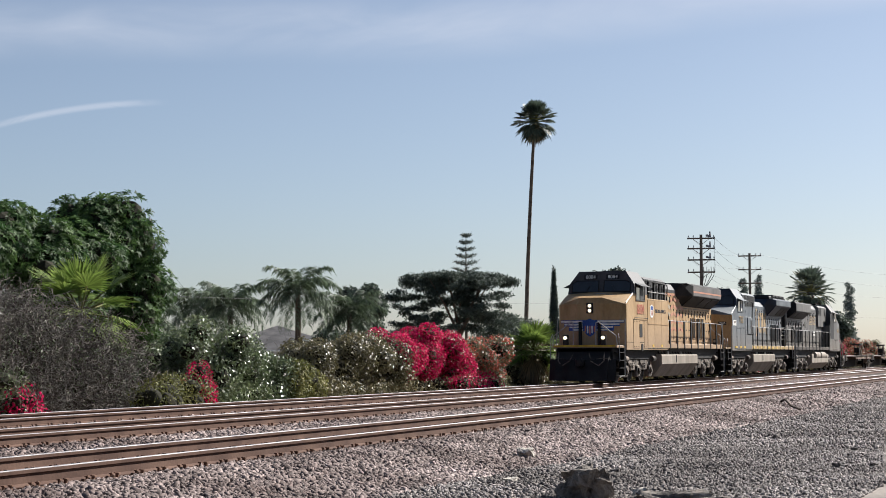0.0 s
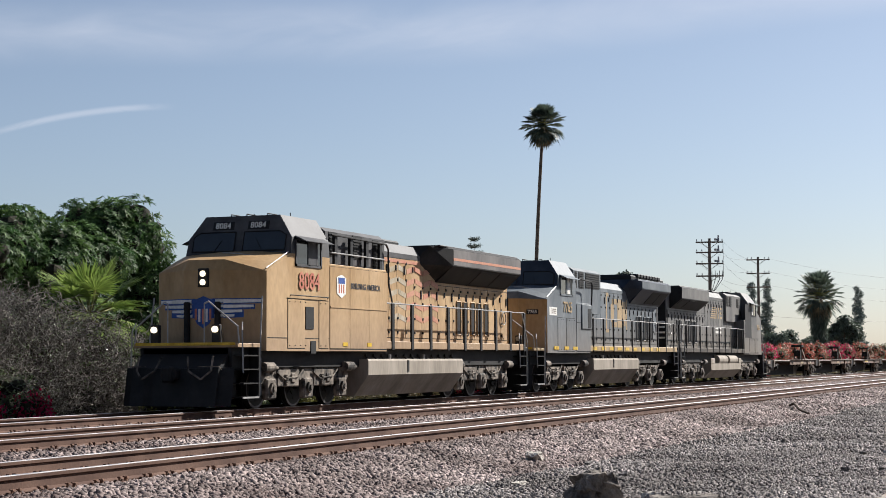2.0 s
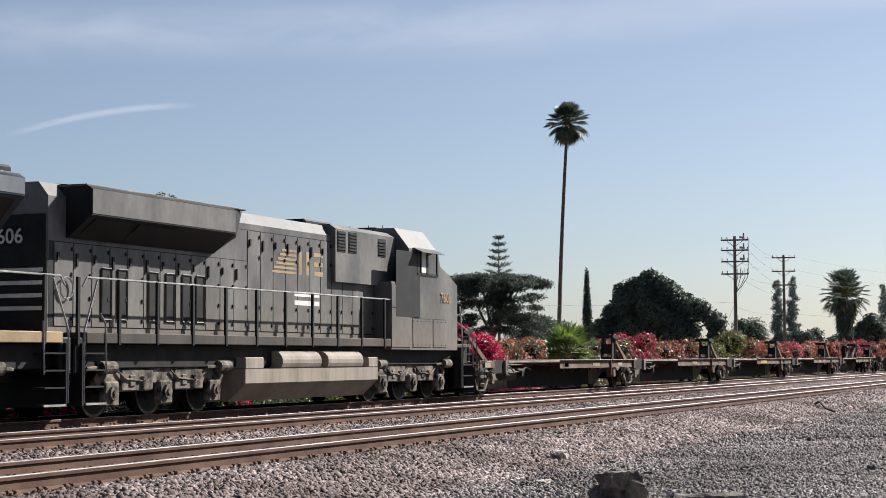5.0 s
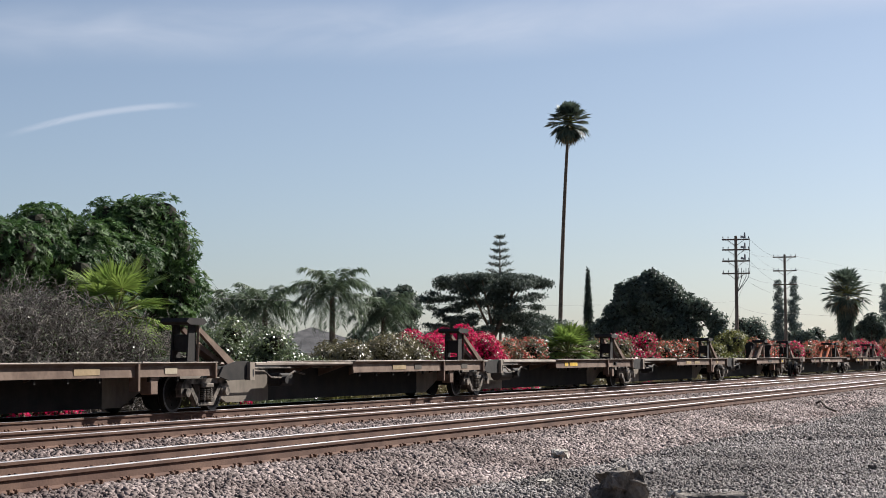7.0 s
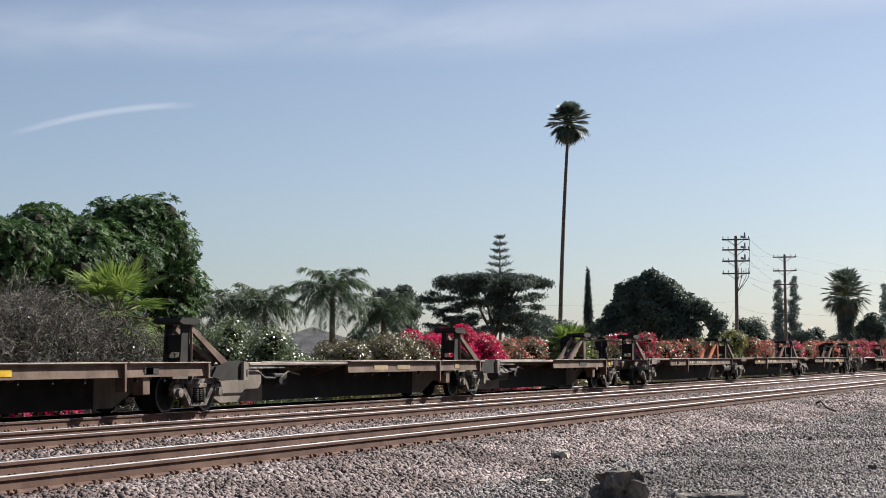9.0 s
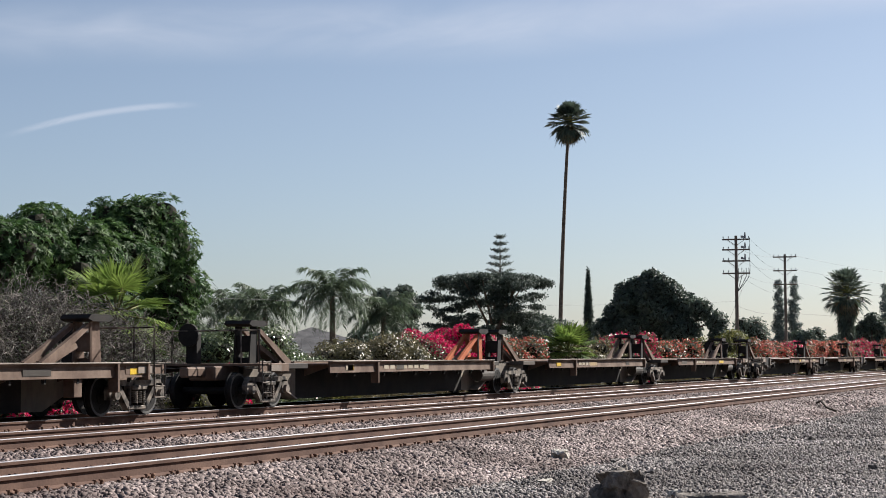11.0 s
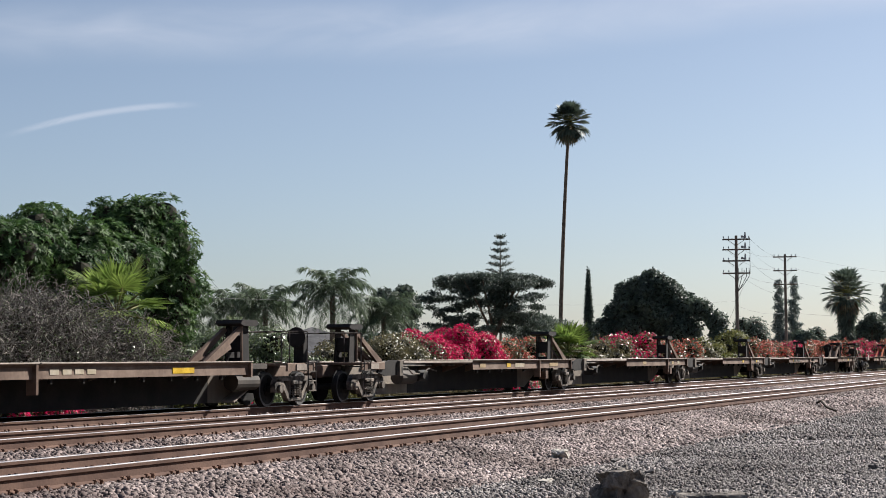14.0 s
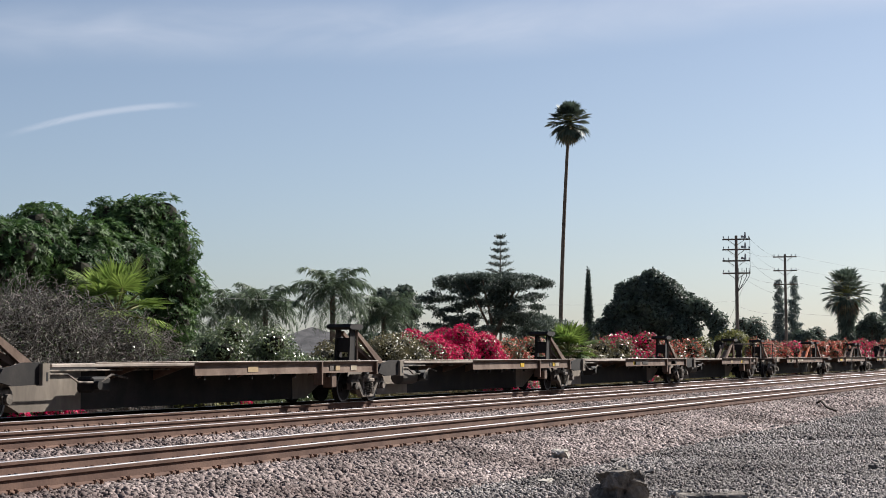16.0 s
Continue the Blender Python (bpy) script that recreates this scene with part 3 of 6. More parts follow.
    for s in (-1, 1):
        # Shade in the cabinet door gaps comes from this black plate.
        part("gap_shade_backing", plate(B(), side(x0 + 0.03, x1 - 0.03, 1.47, zt - 0.06, s * 1.5), 0.004), M_DEEP, eq)
        n = max(1, round((x1 - x0) / 1.25))
        for k in range(n):
            a, b = x0 + (x1 - x0) * k / n + 0.012, x0 + (x1 - x0) * (k + 1) / n - 0.012
            part("cabinet_door", plate(B(), side(a, b, 1.5, 2.575, s * 1.5), 0.014), body, eq)
            part("cabinet_door", plate(B(), side(a, b, 2.6, zt - 0.07, s * 1.5), 0.014), body, eq)
    # upper block with grilles
    x0, x1, z0, z1, yb = C["block"]
    bm = prism(B(), [(-yb, z0), (-yb, z1 - 0.12), (-yb + 0.18, z1), (yb - 0.18, z1), (yb, z1 - 0.12), (yb, z0)], x0, x1, "x")
    blk = part("upper_block", bm, C["blockm"], t)
    for s in (-1, 1):
        for a, b, c, d in C["grilles"]:
            gr = part("grille", plate(B(), side(a, b, c, d, s * yb), 0.012), M_DEEP, blk, "black louvred grille")
            bm = B()
            k = c + 0.05
            while k < d - 0.03:
                plate(bm, side(a + 0.02, b - 0.02, k, k + 0.025, s * (yb + 0.012)), 0.02)
                k += 0.085
            part("louvre", bm, M_DARK, gr)
    # long hood
    x0, x1, hz = C["hood"]
    bm = prism(B(), [(-0.95, 1.6), (-0.95, hz - 0.28), (-0.72, hz), (0.72, hz), (0.95, hz - 0.28), (0.95, 1.6)], x0, x1, "x")
    hd = part("long_hood", bm, body, t)
    bm = prism(B(), [(-0.958, hz - 0.42), (-0.958, hz - 0.275), (-0.724, hz + 0.008), (0.724, hz + 0.008), (0.958, hz - 0.275), (0.958, hz - 0.42), (0.9, hz - 0.42), (0.7, hz - 0.2), (-0.7, hz - 0.2), (-0.9, hz - 0.42)], x0 + 0.01, C["rad"][0] + 0.3, "x")
    part("hood_roof", bm, C["roof"], hd)
    for s in (-1, 1):
        # Hood door gaps get their shade from black plates.
        part("gap_shade_backing", plate(B(), side(x0 + 0.03, C["rad"][0] - 0.7, 1.83, hz - 0.34, s * 0.95), 0.004), M_DEEP, hd)
        part("gap_shade_backing", plate(B(), side(C["rad"][0] - 0.69, x1 - 0.03, 1.83, 3.52, s * 0.95), 0.004), M_DEEP, hd)
        k = x0 + 0.06
        i = 0
        hinges = B()
        while k < x1 - 0.5:
            top = hz - 0.44 if k < C["rad"][0] - 0.7 else 3.5
            w_ = 0.62
            part("hood_door", plate(B(), side(k, k + w_, 1.85, top, s * 0.95), 0.016), body, hd)
            part("latch", box(B(), k + w_ - 0.12, k + w_ - 0.06, s * 0.98 - 0.02, s * 0.98 + 0.02, top - 0.36 - 0.1 * (i % 2), top - 0.2), M_DEEP, hd)
            for zz in (2.0, 2.42, top - 0.62, top - 0.12):
                box(hinges, k + 0.0, k + 0.07, s * 0.975 - 0.016, s * 0.975 + 0.016, zz - 0.035, zz + 0.035)
            k += w_ + 0.035
            i += 1
        part("hinge_row", hinges, M_DARK, hd)["kind"] = "stuff"
        for a in C["slots"]:
            sl = part("radiator_slot", plate(B(), side(a, a + 0.36, 2.0, 3.05, s * 0.968), 0.012), M_DEEP, hd, "tall dark vent opening")
            part("slot_frame", pipe(B(), [(a, s * 0.985, 2.0), (a, s * 0.985, 3.05), (a + 0.36, s * 0.985, 3.05), (a + 0.36, s * 0.985, 2.0), (a, s * 0.985, 2.0)], 0.02, 4), body, sl)
        part("hand_brake_wheel", pipe(B(), [(x1 - 0.55 + 0.22 * math.cos(u), s * 1.02, 2.6 + 0.22 * math.sin(u)) for u in np.linspace(0, math.tau, 13)], 0.018, 5), M_CHROME, hd)
    # radiator wings
    r0, r1, zl, zh, cut = C["rad"]
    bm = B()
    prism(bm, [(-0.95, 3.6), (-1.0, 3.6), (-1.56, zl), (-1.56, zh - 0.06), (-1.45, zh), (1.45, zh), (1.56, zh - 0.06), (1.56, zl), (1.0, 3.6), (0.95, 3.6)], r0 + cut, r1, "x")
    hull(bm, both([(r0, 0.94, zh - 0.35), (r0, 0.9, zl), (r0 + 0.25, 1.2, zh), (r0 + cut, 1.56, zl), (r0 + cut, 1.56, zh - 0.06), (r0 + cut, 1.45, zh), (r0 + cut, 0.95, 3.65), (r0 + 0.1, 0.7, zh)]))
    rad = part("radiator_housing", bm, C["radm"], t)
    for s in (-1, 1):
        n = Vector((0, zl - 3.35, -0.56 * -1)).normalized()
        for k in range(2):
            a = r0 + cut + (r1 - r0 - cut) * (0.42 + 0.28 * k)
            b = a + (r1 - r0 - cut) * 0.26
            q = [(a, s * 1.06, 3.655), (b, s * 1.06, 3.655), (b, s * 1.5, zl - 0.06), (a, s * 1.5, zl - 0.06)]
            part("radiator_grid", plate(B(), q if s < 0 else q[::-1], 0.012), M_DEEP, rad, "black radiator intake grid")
        part("wing_face", plate(B(), side(r0 + cut + 0.02, r1 - 0.02, zl + 0.03, zh - 0.07, s * 1.56), 0.01), C["wing"], rad)
        if C.get("redline"):
            part("wing_stripe", plate(B(), side(r0 + cut + 0.02, r1 - 0.02, zl + 0.17, zl + 0.25, s * 1.572), 0.004), M_PALERED, rad)
            part("hood_stripe", plate(B(), side(x0 + 0.02, r0 - 0.02, hz - 0.56, hz - 0.46, s * 0.97), 0.006), M_PALERED, hd)
    part("radiator_roof", box(B(), r0 + 0.5, r1 + 0.02, -1.45, 1.45, zh - 0.01, zh + 0.03, 0.01), C["roof"], rad)
    bm = B()
    for k in range(3):
        c = r0 + cut + 0.9 + k * (r1 - r0 - cut - 1.8) / 2
        rod(bm, (c, 0, zh - 0.02), (c, 0, zh + 0.1), 0.72, 24)
    if C.get("fans"):
        box(bm, r0 + 0.3, r1 + 0.1, -1.2, 1.2, zh - 0.03, zh + 0.2, 0.05)
        for k in range(8):
            box(bm, r0 + 1.2 + 0.5 * k, r0 + 1.6 + 0.5 * k, -1.28, 1.28, zh + 0.12, zh + 0.28, 0.03)
    part("cooling_fan", bm, M_DEEP, rad)
    bm = box(B(), x0 + 1.6, x0 + 3.3, -0.5, 0.5, hz - 0.02, hz + 0.16, 0.05)
    box(bm, x0 + 0.6, x0 + 1.2, -0.3, 0.3, hz - 0.02, hz + 0.12, 0.05)
    for k in range(3):
        rod(bm, (x0 + 0.35 + 0.28 * k, -0.35, hz + 0.02), (x0 + 0.35 + 0.28 * k, 0.35, hz + 0.02), 0.13, 12)
    part("exhaust_stack", bm, M_DEEP, t, "sooty black exhaust stack")
    # rear end
    bm = box(B(), x1 - 0.02, x1 + 0.05, -0.9, 0.9, 1.7, zl, 0.01)
    part("rear_door", bm, C["rear"], hd)
    bm = box(B(), END - 0.75, END - 0.35, -1.45, 1.45, 0.9, 1.62, 0.03)
    box(bm, END - 0.4, END - 0.02, -0.18, 0.18, 0.72, 1.05, 0.05)
    box(bm, END - 0.6, END - 0.45, -1.3, 1.3, 0.25, 0.95, 0.02)
    part("rear_pilot", bm, M_DEEP, t)
    # rails along the walkway
    e = END - 0.75
    h0 = C["box"][1] + 0.1
    xs = [h0 + 0.35 + k * 1.46 for k in range(int((e - h0) / 1.46) + 1)]
    handrail(t, [(h0 - 0.1, 1.46, 2.8), (e, 1.46, 2.8), (e + 0.15, 1.46, 2.62)], [(x, 1.49, 2.8) for x in xs], postm, M_CHROME, 1.47, C.get("post_half", 0.045))
    loco_truck(t, C["axles"][:3], C["truck"]), loco_truck(t, C["axles"][3:], C["truck"])
    return t, cabp, eq, hd, rad, nosep


# Leading housing's dark radm paints the shade below the radiator wings.
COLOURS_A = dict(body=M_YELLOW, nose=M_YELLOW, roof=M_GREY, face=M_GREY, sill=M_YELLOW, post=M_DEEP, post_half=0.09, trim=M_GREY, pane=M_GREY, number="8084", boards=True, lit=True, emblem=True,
                 stripe=M_REFLECT, doors=[(1.15, 2.1, 1.5, 2.72), (2.95, 3.5, 1.5, 2.72)], holes=[(2.15, 2.62, 1.98, 2.55), (2.45, 2.75, 1.36, 1.68)], tank=(6.05, 13.4), box=(3.6, 7.4, 3.72),
                 block=(3.75, 7.7, 3.7, 4.72, 1.3), blockm=M_GREY, grilles=[(3.95, 4.5, 3.95, 4.6), (5.5, 6.1, 3.95, 4.6), (6.85, 7.25, 3.75, 4.55)], hood=(7.4, 19.3, 4.62), slots=[14.3, 14.9, 15.6, 16.2, 16.9],
                 rad=(11.2, 19.0, 4.1, 4.68, 1.3), radm=M_DARK, wing=M_WING, redline=True, rear=M_YELLOW, axles=(0.75, 2.83, 4.92, 13.9, 15.98, 18.07), truck=0)
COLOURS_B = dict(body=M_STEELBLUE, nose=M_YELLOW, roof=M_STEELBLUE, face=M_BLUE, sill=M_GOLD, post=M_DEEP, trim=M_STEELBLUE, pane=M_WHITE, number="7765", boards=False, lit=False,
                 stripe=M_REFLECT, doors=[(1.25, 2.25, 1.5, 2.72), (2.3, 3.4, 1.5, 2.72)], holes=[], tank=(5.8, 12.6), box=(3.6, 5.45, 3.35),
                 block=(4.1, 7.8, 3.0, 4.74, 1.25), blockm=M_STEELBLUE, grilles=[(4.25, 4.5, 3.95, 4.6), (4.75, 5.4, 3.95, 4.6), (5.65, 7.6, 3.98, 4.58)], hood=(5.45, 18.3, 4.38), slots=[14.3, 14.9, 15.6, 16.2, 16.8],
                 rad=(12.4, 18.3, 4.22, 4.62, 0.8), radm=M_BLUE, wing=M_STEELBLUE, fans=True, rear=M_BLUE, axles=(0.75, 2.83, 4.92, 13.3, 15.38, 17.47), truck=1)
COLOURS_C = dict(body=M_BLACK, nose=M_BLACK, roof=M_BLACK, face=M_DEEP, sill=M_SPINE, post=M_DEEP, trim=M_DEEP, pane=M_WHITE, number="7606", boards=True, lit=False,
                 stripe=M_WHITE, doors=[(0.9, 1.9, 1.5, 2.3), (2.1, 3.4, 1.5, 2.3)], holes=[(2.9, 4.6, 2.35, 4.2)], tank=(5.8, 13.2), box=(3.6, 4.9, 3.3),
                 block=(3.75, 7.6, 3.2, 4.72, 1.1), blockm=M_BLACK, grilles=[(4.4, 4.9, 4.0, 4.5), (6.3, 6.8, 4.0, 4.55), (7.0, 7.5, 4.0, 4.55)], hood=(4.9, 20.2, 4.68), slots=[14.2, 14.8, 15.5, 16.2, 17.4, 18.0],
                 rad=(12.6, 19.6, 4.04, 4.63, 1.2), radm=M_DEEP, wing=M_BLACK, rear=M_DEEP, axles=(0.75, 2.83, 4.92, 14.2, 16.28, 18.37), truck=0, reservoirs=True)

UPRIGHT = Euler((radians(90), 0, 0)).to_matrix().to_4x4()


def sidewords(words, size, x, z, material, parent, y=-1.5, label="", flip=False):
    m = Matrix.Translation((x, y - (0.024 if y < 0 else -0.024), z)) @ (Euler((radians(90), 0, radians(180 if y > 0 else 0))).to_matrix().to_4x4())
    return lettering("lettering", words, size, m, material, parent, label)


TRAIN_Y = TRACKS[2]
loco_a, cab_a, eq_a, hood_a, rad_a, _n = loco("locomotive", "yellow and grey diesel locomotive leading the train with lit headlights", pose(71.86, TRAIN_Y, RAIL_TOP), COLOURS_A)
for s in (-1, 1):
    sidewords("8084", 0.62, 2.35, 3.18, M_RED, cab_a, s * 1.5, "red number 8084")
    sidewords("BUILDING AMERICA", 0.22, 5.9, 3.18, M_GREY, eq_a, s * 1.5, "dark lettering")
    bm = prism(B(), [(4.02, 2.95), (4.0, 3.38), (4.3, 3.46), (4.6, 3.38), (4.58, 2.95), (4.3, 2.84)], min(s * 1.5, s * 1.525), max(s * 1.5, s * 1.525))
    part("small_shield", bm, M_WHITE, eq_a, "small white shield emblem")
    part("small_shield_band", plate(B(), side(4.1, 4.5, 3.22, 3.38, s * 1.526), 0.004), M_SHIELD, eq_a)
    for k in range(3):
        part("small_shield_stripe", plate(B(), side(4.12 + 0.14 * k, 4.19 + 0.14 * k, 2.97, 3.2, s * 1.526), 0.004), M_RED, eq_a)
    part("high_handrail", pipe(B(), [(3.7, s * 1.5, 4.5), (7.45, s * 1.46, 4.46), (7.75, s * 1.4, 4.35), (8.0, s * 1.3, 3.4), (8.0, s * 1.42, 2.8)], 0.028, 6), M_DARK, eq_a)
    part("mid_handrail", pipe(B(), [(3.7, s * 1.5, 4.02), (7.3, s * 1.48, 4.02)], 0.02, 6), M_CHROME, eq_a)
    for x in (4.1, 5.1, 6.15, 7.1):
        part("rail_post", box(B(), x - 0.09, x + 0.09, min(s * 1.38, s * 1.46), max(s * 1.38, s * 1.46), 3.55, 4.5, 0.01), M_DEEP, eq_a)
    # weathered flag wings across the hood doors
    for k in range(6):
        for q in range(5):
            x, up = 8.85 + 0.655 * k, 0.12 * (-1) ** k
            z = 2.3 + 0.36 * q + 0.06 * (1 - up / 0.12)
            bm = plate(B(), [(x, s * 0.97, z), (x + 0.58, s * 0.97, z + up), (x + 0.58, s * 0.97, z + up + 0.15), (x, s * 0.97, z + 0.15)][::1 if s < 0 else -1], 0.004)
            part("faded_flag_stripe", bm, M_PALERED if k > 1 else M_FADED, hood_a)
    part("cab_grab_iron", pipe(B(), [(1.2, s * 1.53, 2.78), (1.2, s * 1.56, 2.82), (3.4, s * 1.56, 2.82), (3.4, s * 1.53, 2.78)], 0.014, 4), M_DARK, cab_a)
    part("drip_rail", box(B(), 3.62, 7.38, min(s * 1.5, s * 1.53), max(s * 1.5, s * 1.53), 2.57, 2.61), M_YELLOW, eq_a)
    part("panel_joint", box(B(), 0.04, 3.58, min(s * 1.5, s * 1.508), max(s * 1.5, s * 1.508), 1.74, 1.755), M_DARK, cab_a)
    for a in (4.4, 6.0):
        part("reflector", plate(B(), side(a, a + 0.3, 1.56, 1.66, s * (1.515 if a < 7.3 else 1.5)), 0.01), M_REFLECT, eq_a)

loco_b, cab_b, eq_b, hood_b, rad_b, _n = loco("locomotive", "weathered grey-blue diesel locomotive with gold nose, second in the train", pose(94.0, TRAIN_Y, RAIL_TOP), COLOURS_B)
for s in (-1, 1):
    sidewords("7765", 0.56, 2.45, 3.12, M_GOLD, cab_b, s * 1.5, "faded gold number 7765")
    part("builder_sticker", plate(B(), side(0.25, 1.15, 2.8, 3.1, s * 1.5), 0.006), M_WHITE, cab_b, "pale sticker")
    for k in range(3):
        part("sticker_bar", plate(B(), side(0.5, 1.05, 2.87 + 0.07 * k, 2.9 + 0.07 * k, s * 1.507), 0.003), M_BROWN, cab_b)
    # large worn gold emblem as plain shapes
    for a, b, c, d in ((9.55, 9.72, 2.3, 3.95), (9.72, 9.95, 3.8, 3.95), (9.72, 9.95, 2.3, 2.45), (10.3, 10.75, 2.75, 3.5), (10.45, 11.2, 3.5, 3.72), (10.45, 11.2, 2.53, 2.75), (11.3, 12.0, 2.53, 3.72), (12.1, 12.6, 2.6, 3.65), (12.7, 12.85, 2.45, 3.75)):
        part("worn_emblem", plate(B(), side(a, b, c, d, s * 0.968), 0.003), M_GOLD, hood_b)
    for k, a in enumerate((0.75, 2.0, 3.1, 4.3, 5.8, 7.0, 8.2, 9.4, 10.6, 11.9, 13.2, 14.5, 15.8)):
        part("reflector", plate(B(), side(a, a + 0.55, 1.55, 1.67, s * (1.5 if a > 3.6 else 1.515)), 0.012), M_REFLECT, eq_b, "bright yellow reflector")
    bm = pipe(B(), [(3.7, s * 1.56, 4.28), (5.5, s * 1.56, 4.2), (5.62, s * 1.54, 4.1), (5.62, s * 1.5, 2.95), (5.8, s * 1.46, 2.8)], 0.03, 6)
    part("high_handrail", bm, M_DARK, eq_b)
    part("cabinet", box(B(), 4.2, 5.5, min(s * 1.5, s * 1.56), max(s * 1.5, s * 1.56), 2.35, 3.3, 0.02), M_STEELBLUE, eq_b)
    part("dark_screen", plate(B(), side(4.95, 5.4, 2.4, 3.15, s * 1.56), 0.01), M_DEEP, eq_b)

loco_c, cab_c, eq_c, hood_c, rad_c, _n = loco("locomotive", "faded black diesel locomotive running backwards, third in the train", pose(134.1, TRAIN_Y, RAIL_TOP, rz=180), COLOURS_C)
for s in (-1, 1):
    sidewords("7606", 0.4, 0.95, 2.95, M_GOLD, cab_c, s * 1.5, "faded number 7606")
    for k in range(6):
        part("worn_emblem_line", plate(B(), side(9.6, 10.9 - 0.1 * k, 3.3 + 0.11 * k, 3.36 + 0.11 * k, s * 0.968), 0.004), M_GOLD, hood_c)
    for a, b, c, d in ((8.9, 9.05, 3.3, 3.9), (9.3, 9.45, 3.3, 3.9), (8.1, 8.6, 3.3, 3.42), (8.1, 8.6, 3.55, 3.66), (8.1, 8.6, 3.8, 3.9)):
        part("worn_emblem", plate(B(), side(a, b, c, d, s * 0.968), 0.004), M_GOLD, hood_c)
    for k in range(2):
        part("small_lettering_bar", plate(B(), side(8.3, 9.7, 2.75 - 0.22 * k, 2.87 - 0.22 * k, s * 0.968), 0.004), M_WHITE, hood_c, "pale unreadable lettering")
lettering("lettering", "7606", 0.42, Matrix.Translation((20.275, 0, 3.6)) @ Euler((radians(90), 0, radians(90))).to_matrix().to_4x4(), M_WHITE, hood_c, "white number 7606")
for k in range(4):
    part("rear_stripe", box(B(), 20.25, 20.27, -0.88, 0.88, 2.9 - 0.25 * k, 2.98 - 0.25 * k), M_WHITE, hood_c)


def freight_truck(t, x):
    """A two-axle freight truck."""
    for s in (-1, 1):
        y0, y1 = sorted((s * 1.0, s * 1.14))
        bm = prism(B(), [(x - 0.98, 0.62), (x - 0.9, 0.74), (x + 0.9, 0.74), (x + 0.98, 0.62)], y0, y1)
        for w in (-1, 1):
            prism(bm, [(x + 0.98 * w, 0.66), (x + 1.06 * w, 0.54), (x + 1.04 * w, 0.34), (x + 0.74 * w, 0.34), (x + 0.72 * w, 0.66)], y0, y1)
            prism(bm, [(x + 0.78 * w, 0.63), (x + 0.64 * w, 0.63), (x + 0.24 * w, 0.2), (x + 0.36 * w, 0.14)], y0, y1)
            prism(bm, [(x + 0.3 * w, 0.63), (x + 0.24 * w, 0.63), (x + 0.24 * w, 0.2), (x + 0.3 * w, 0.2)], y0, y1)
        box(bm, x - 0.36, x + 0.36, y0 - 0.01, y1 + 0.01, 0.12, 0.21, 0.02)
        sf = part("side_frame", bm, M_TRUCK, t, "dusty cast steel truck side frame, light and shade painted")
        bm = B()
        for k in range(-1, 2):
            for j in range(6):
                rod(bm, (x + 0.15 * k, s * 1.165, 0.27 + 0.042 * j), (x + 0.15 * k, s * 1.165, 0.292 + 0.042 * j), 0.068, 8)
        box(bm, x - 0.26, x + 0.26, min(s * 1.12, s * 1.22), max(s * 1.12, s * 1.22), 0.53, 0.63, 0.02)
        part("spring_nest", bm, M_TRUCK, sf)
        for k in (-1, 1):
            bm = rod(B(), (x + 0.87 * k, s * 1.08, 0.44), (x + 0.87 * k, s * 1.22, 0.44), 0.10, 12)
            part("axle_cap", bm, M_TRUCK, sf)
    bm = box(B(), x - 0.22, x + 0.22, -1.05, 1.05, 0.42, 0.66, 0.03)
    box(bm, x - 0.7, x - 0.6, -0.8, 0.8, 0.36, 0.5), box(bm, x + 0.6, x + 0.7, -0.8, 0.8, 0.36, 0.5)
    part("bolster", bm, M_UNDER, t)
    for k in (-1, 1):
        wheelset(t, x + 0.87 * k, 0.42)


def hitch(t, x, way, material):
    """A folding trailer hitch: upright stand, head plate, and struts that lean down in the direction way."""
    bm = B()
    for s in (-1, 1):
        prism(bm, [(x - 0.22 * way, 1.06), (x - 0.13 * way, 1.98), (x + 0.16 * way, 1.98), (x + 0.2 * way, 1.06)], s * 0.21 - 0.02, s * 0.21 + 0.02)
    box(bm, x - 0.12, x + 0.12, -0.2, 0.2, 1.34, 1.74, 0.02)
    box(bm, x - 0.05, x + 0.05, -0.2, 0.2, 1.06, 1.2, 0.01)
    h = part("trailer_hitch", bm, material, t, "upright trailer hitch stand")
    bm = prism(B(), [(x - 0.46, 2.03), (x - 0.36, 2.12), (x + 0.36, 2.12), (x + 0.46, 2.03), (x + 0.3, 1.97), (x - 0.3, 1.97)], -0.36, 0.36)
    part("head_plate", bm, M_UNDER, h, "black hitch head plate")
    for s in (-1, 1):
        bm = prism(B(), [(x + 0.2 * way, 1.86), (x + 0.28 * way, 1.94), (x + 1.95 * way, 1.12), (x + 1.9 * way, 1.02), (x + 1.7 * way, 1.02)], s * 0.21 - 0.045, s * 0.21 + 0.045)
        part("strut", bm, M_RUST if material == M_RUST else M_BROWN, h, "diagonal strut" if material == M_RUST else "brown diagonal strut")
    bm = prism(B(), [(x + 0.5 * way, 1.42), (x + 0.58 * way, 1.52), (x + 1.6 * way, 1.14), (x + 1.5 * way, 1.04)], -0.13, 0.13)
    part("lower_strut", bm, M_BROWN, h)
    part("hitch_frame", pipe(B(), [(x + 0.22 * way, -0.25, 1.08), (x + 0.24 * way, -0.25, 1.96)], 0.035, 5), M_BROWN, h)


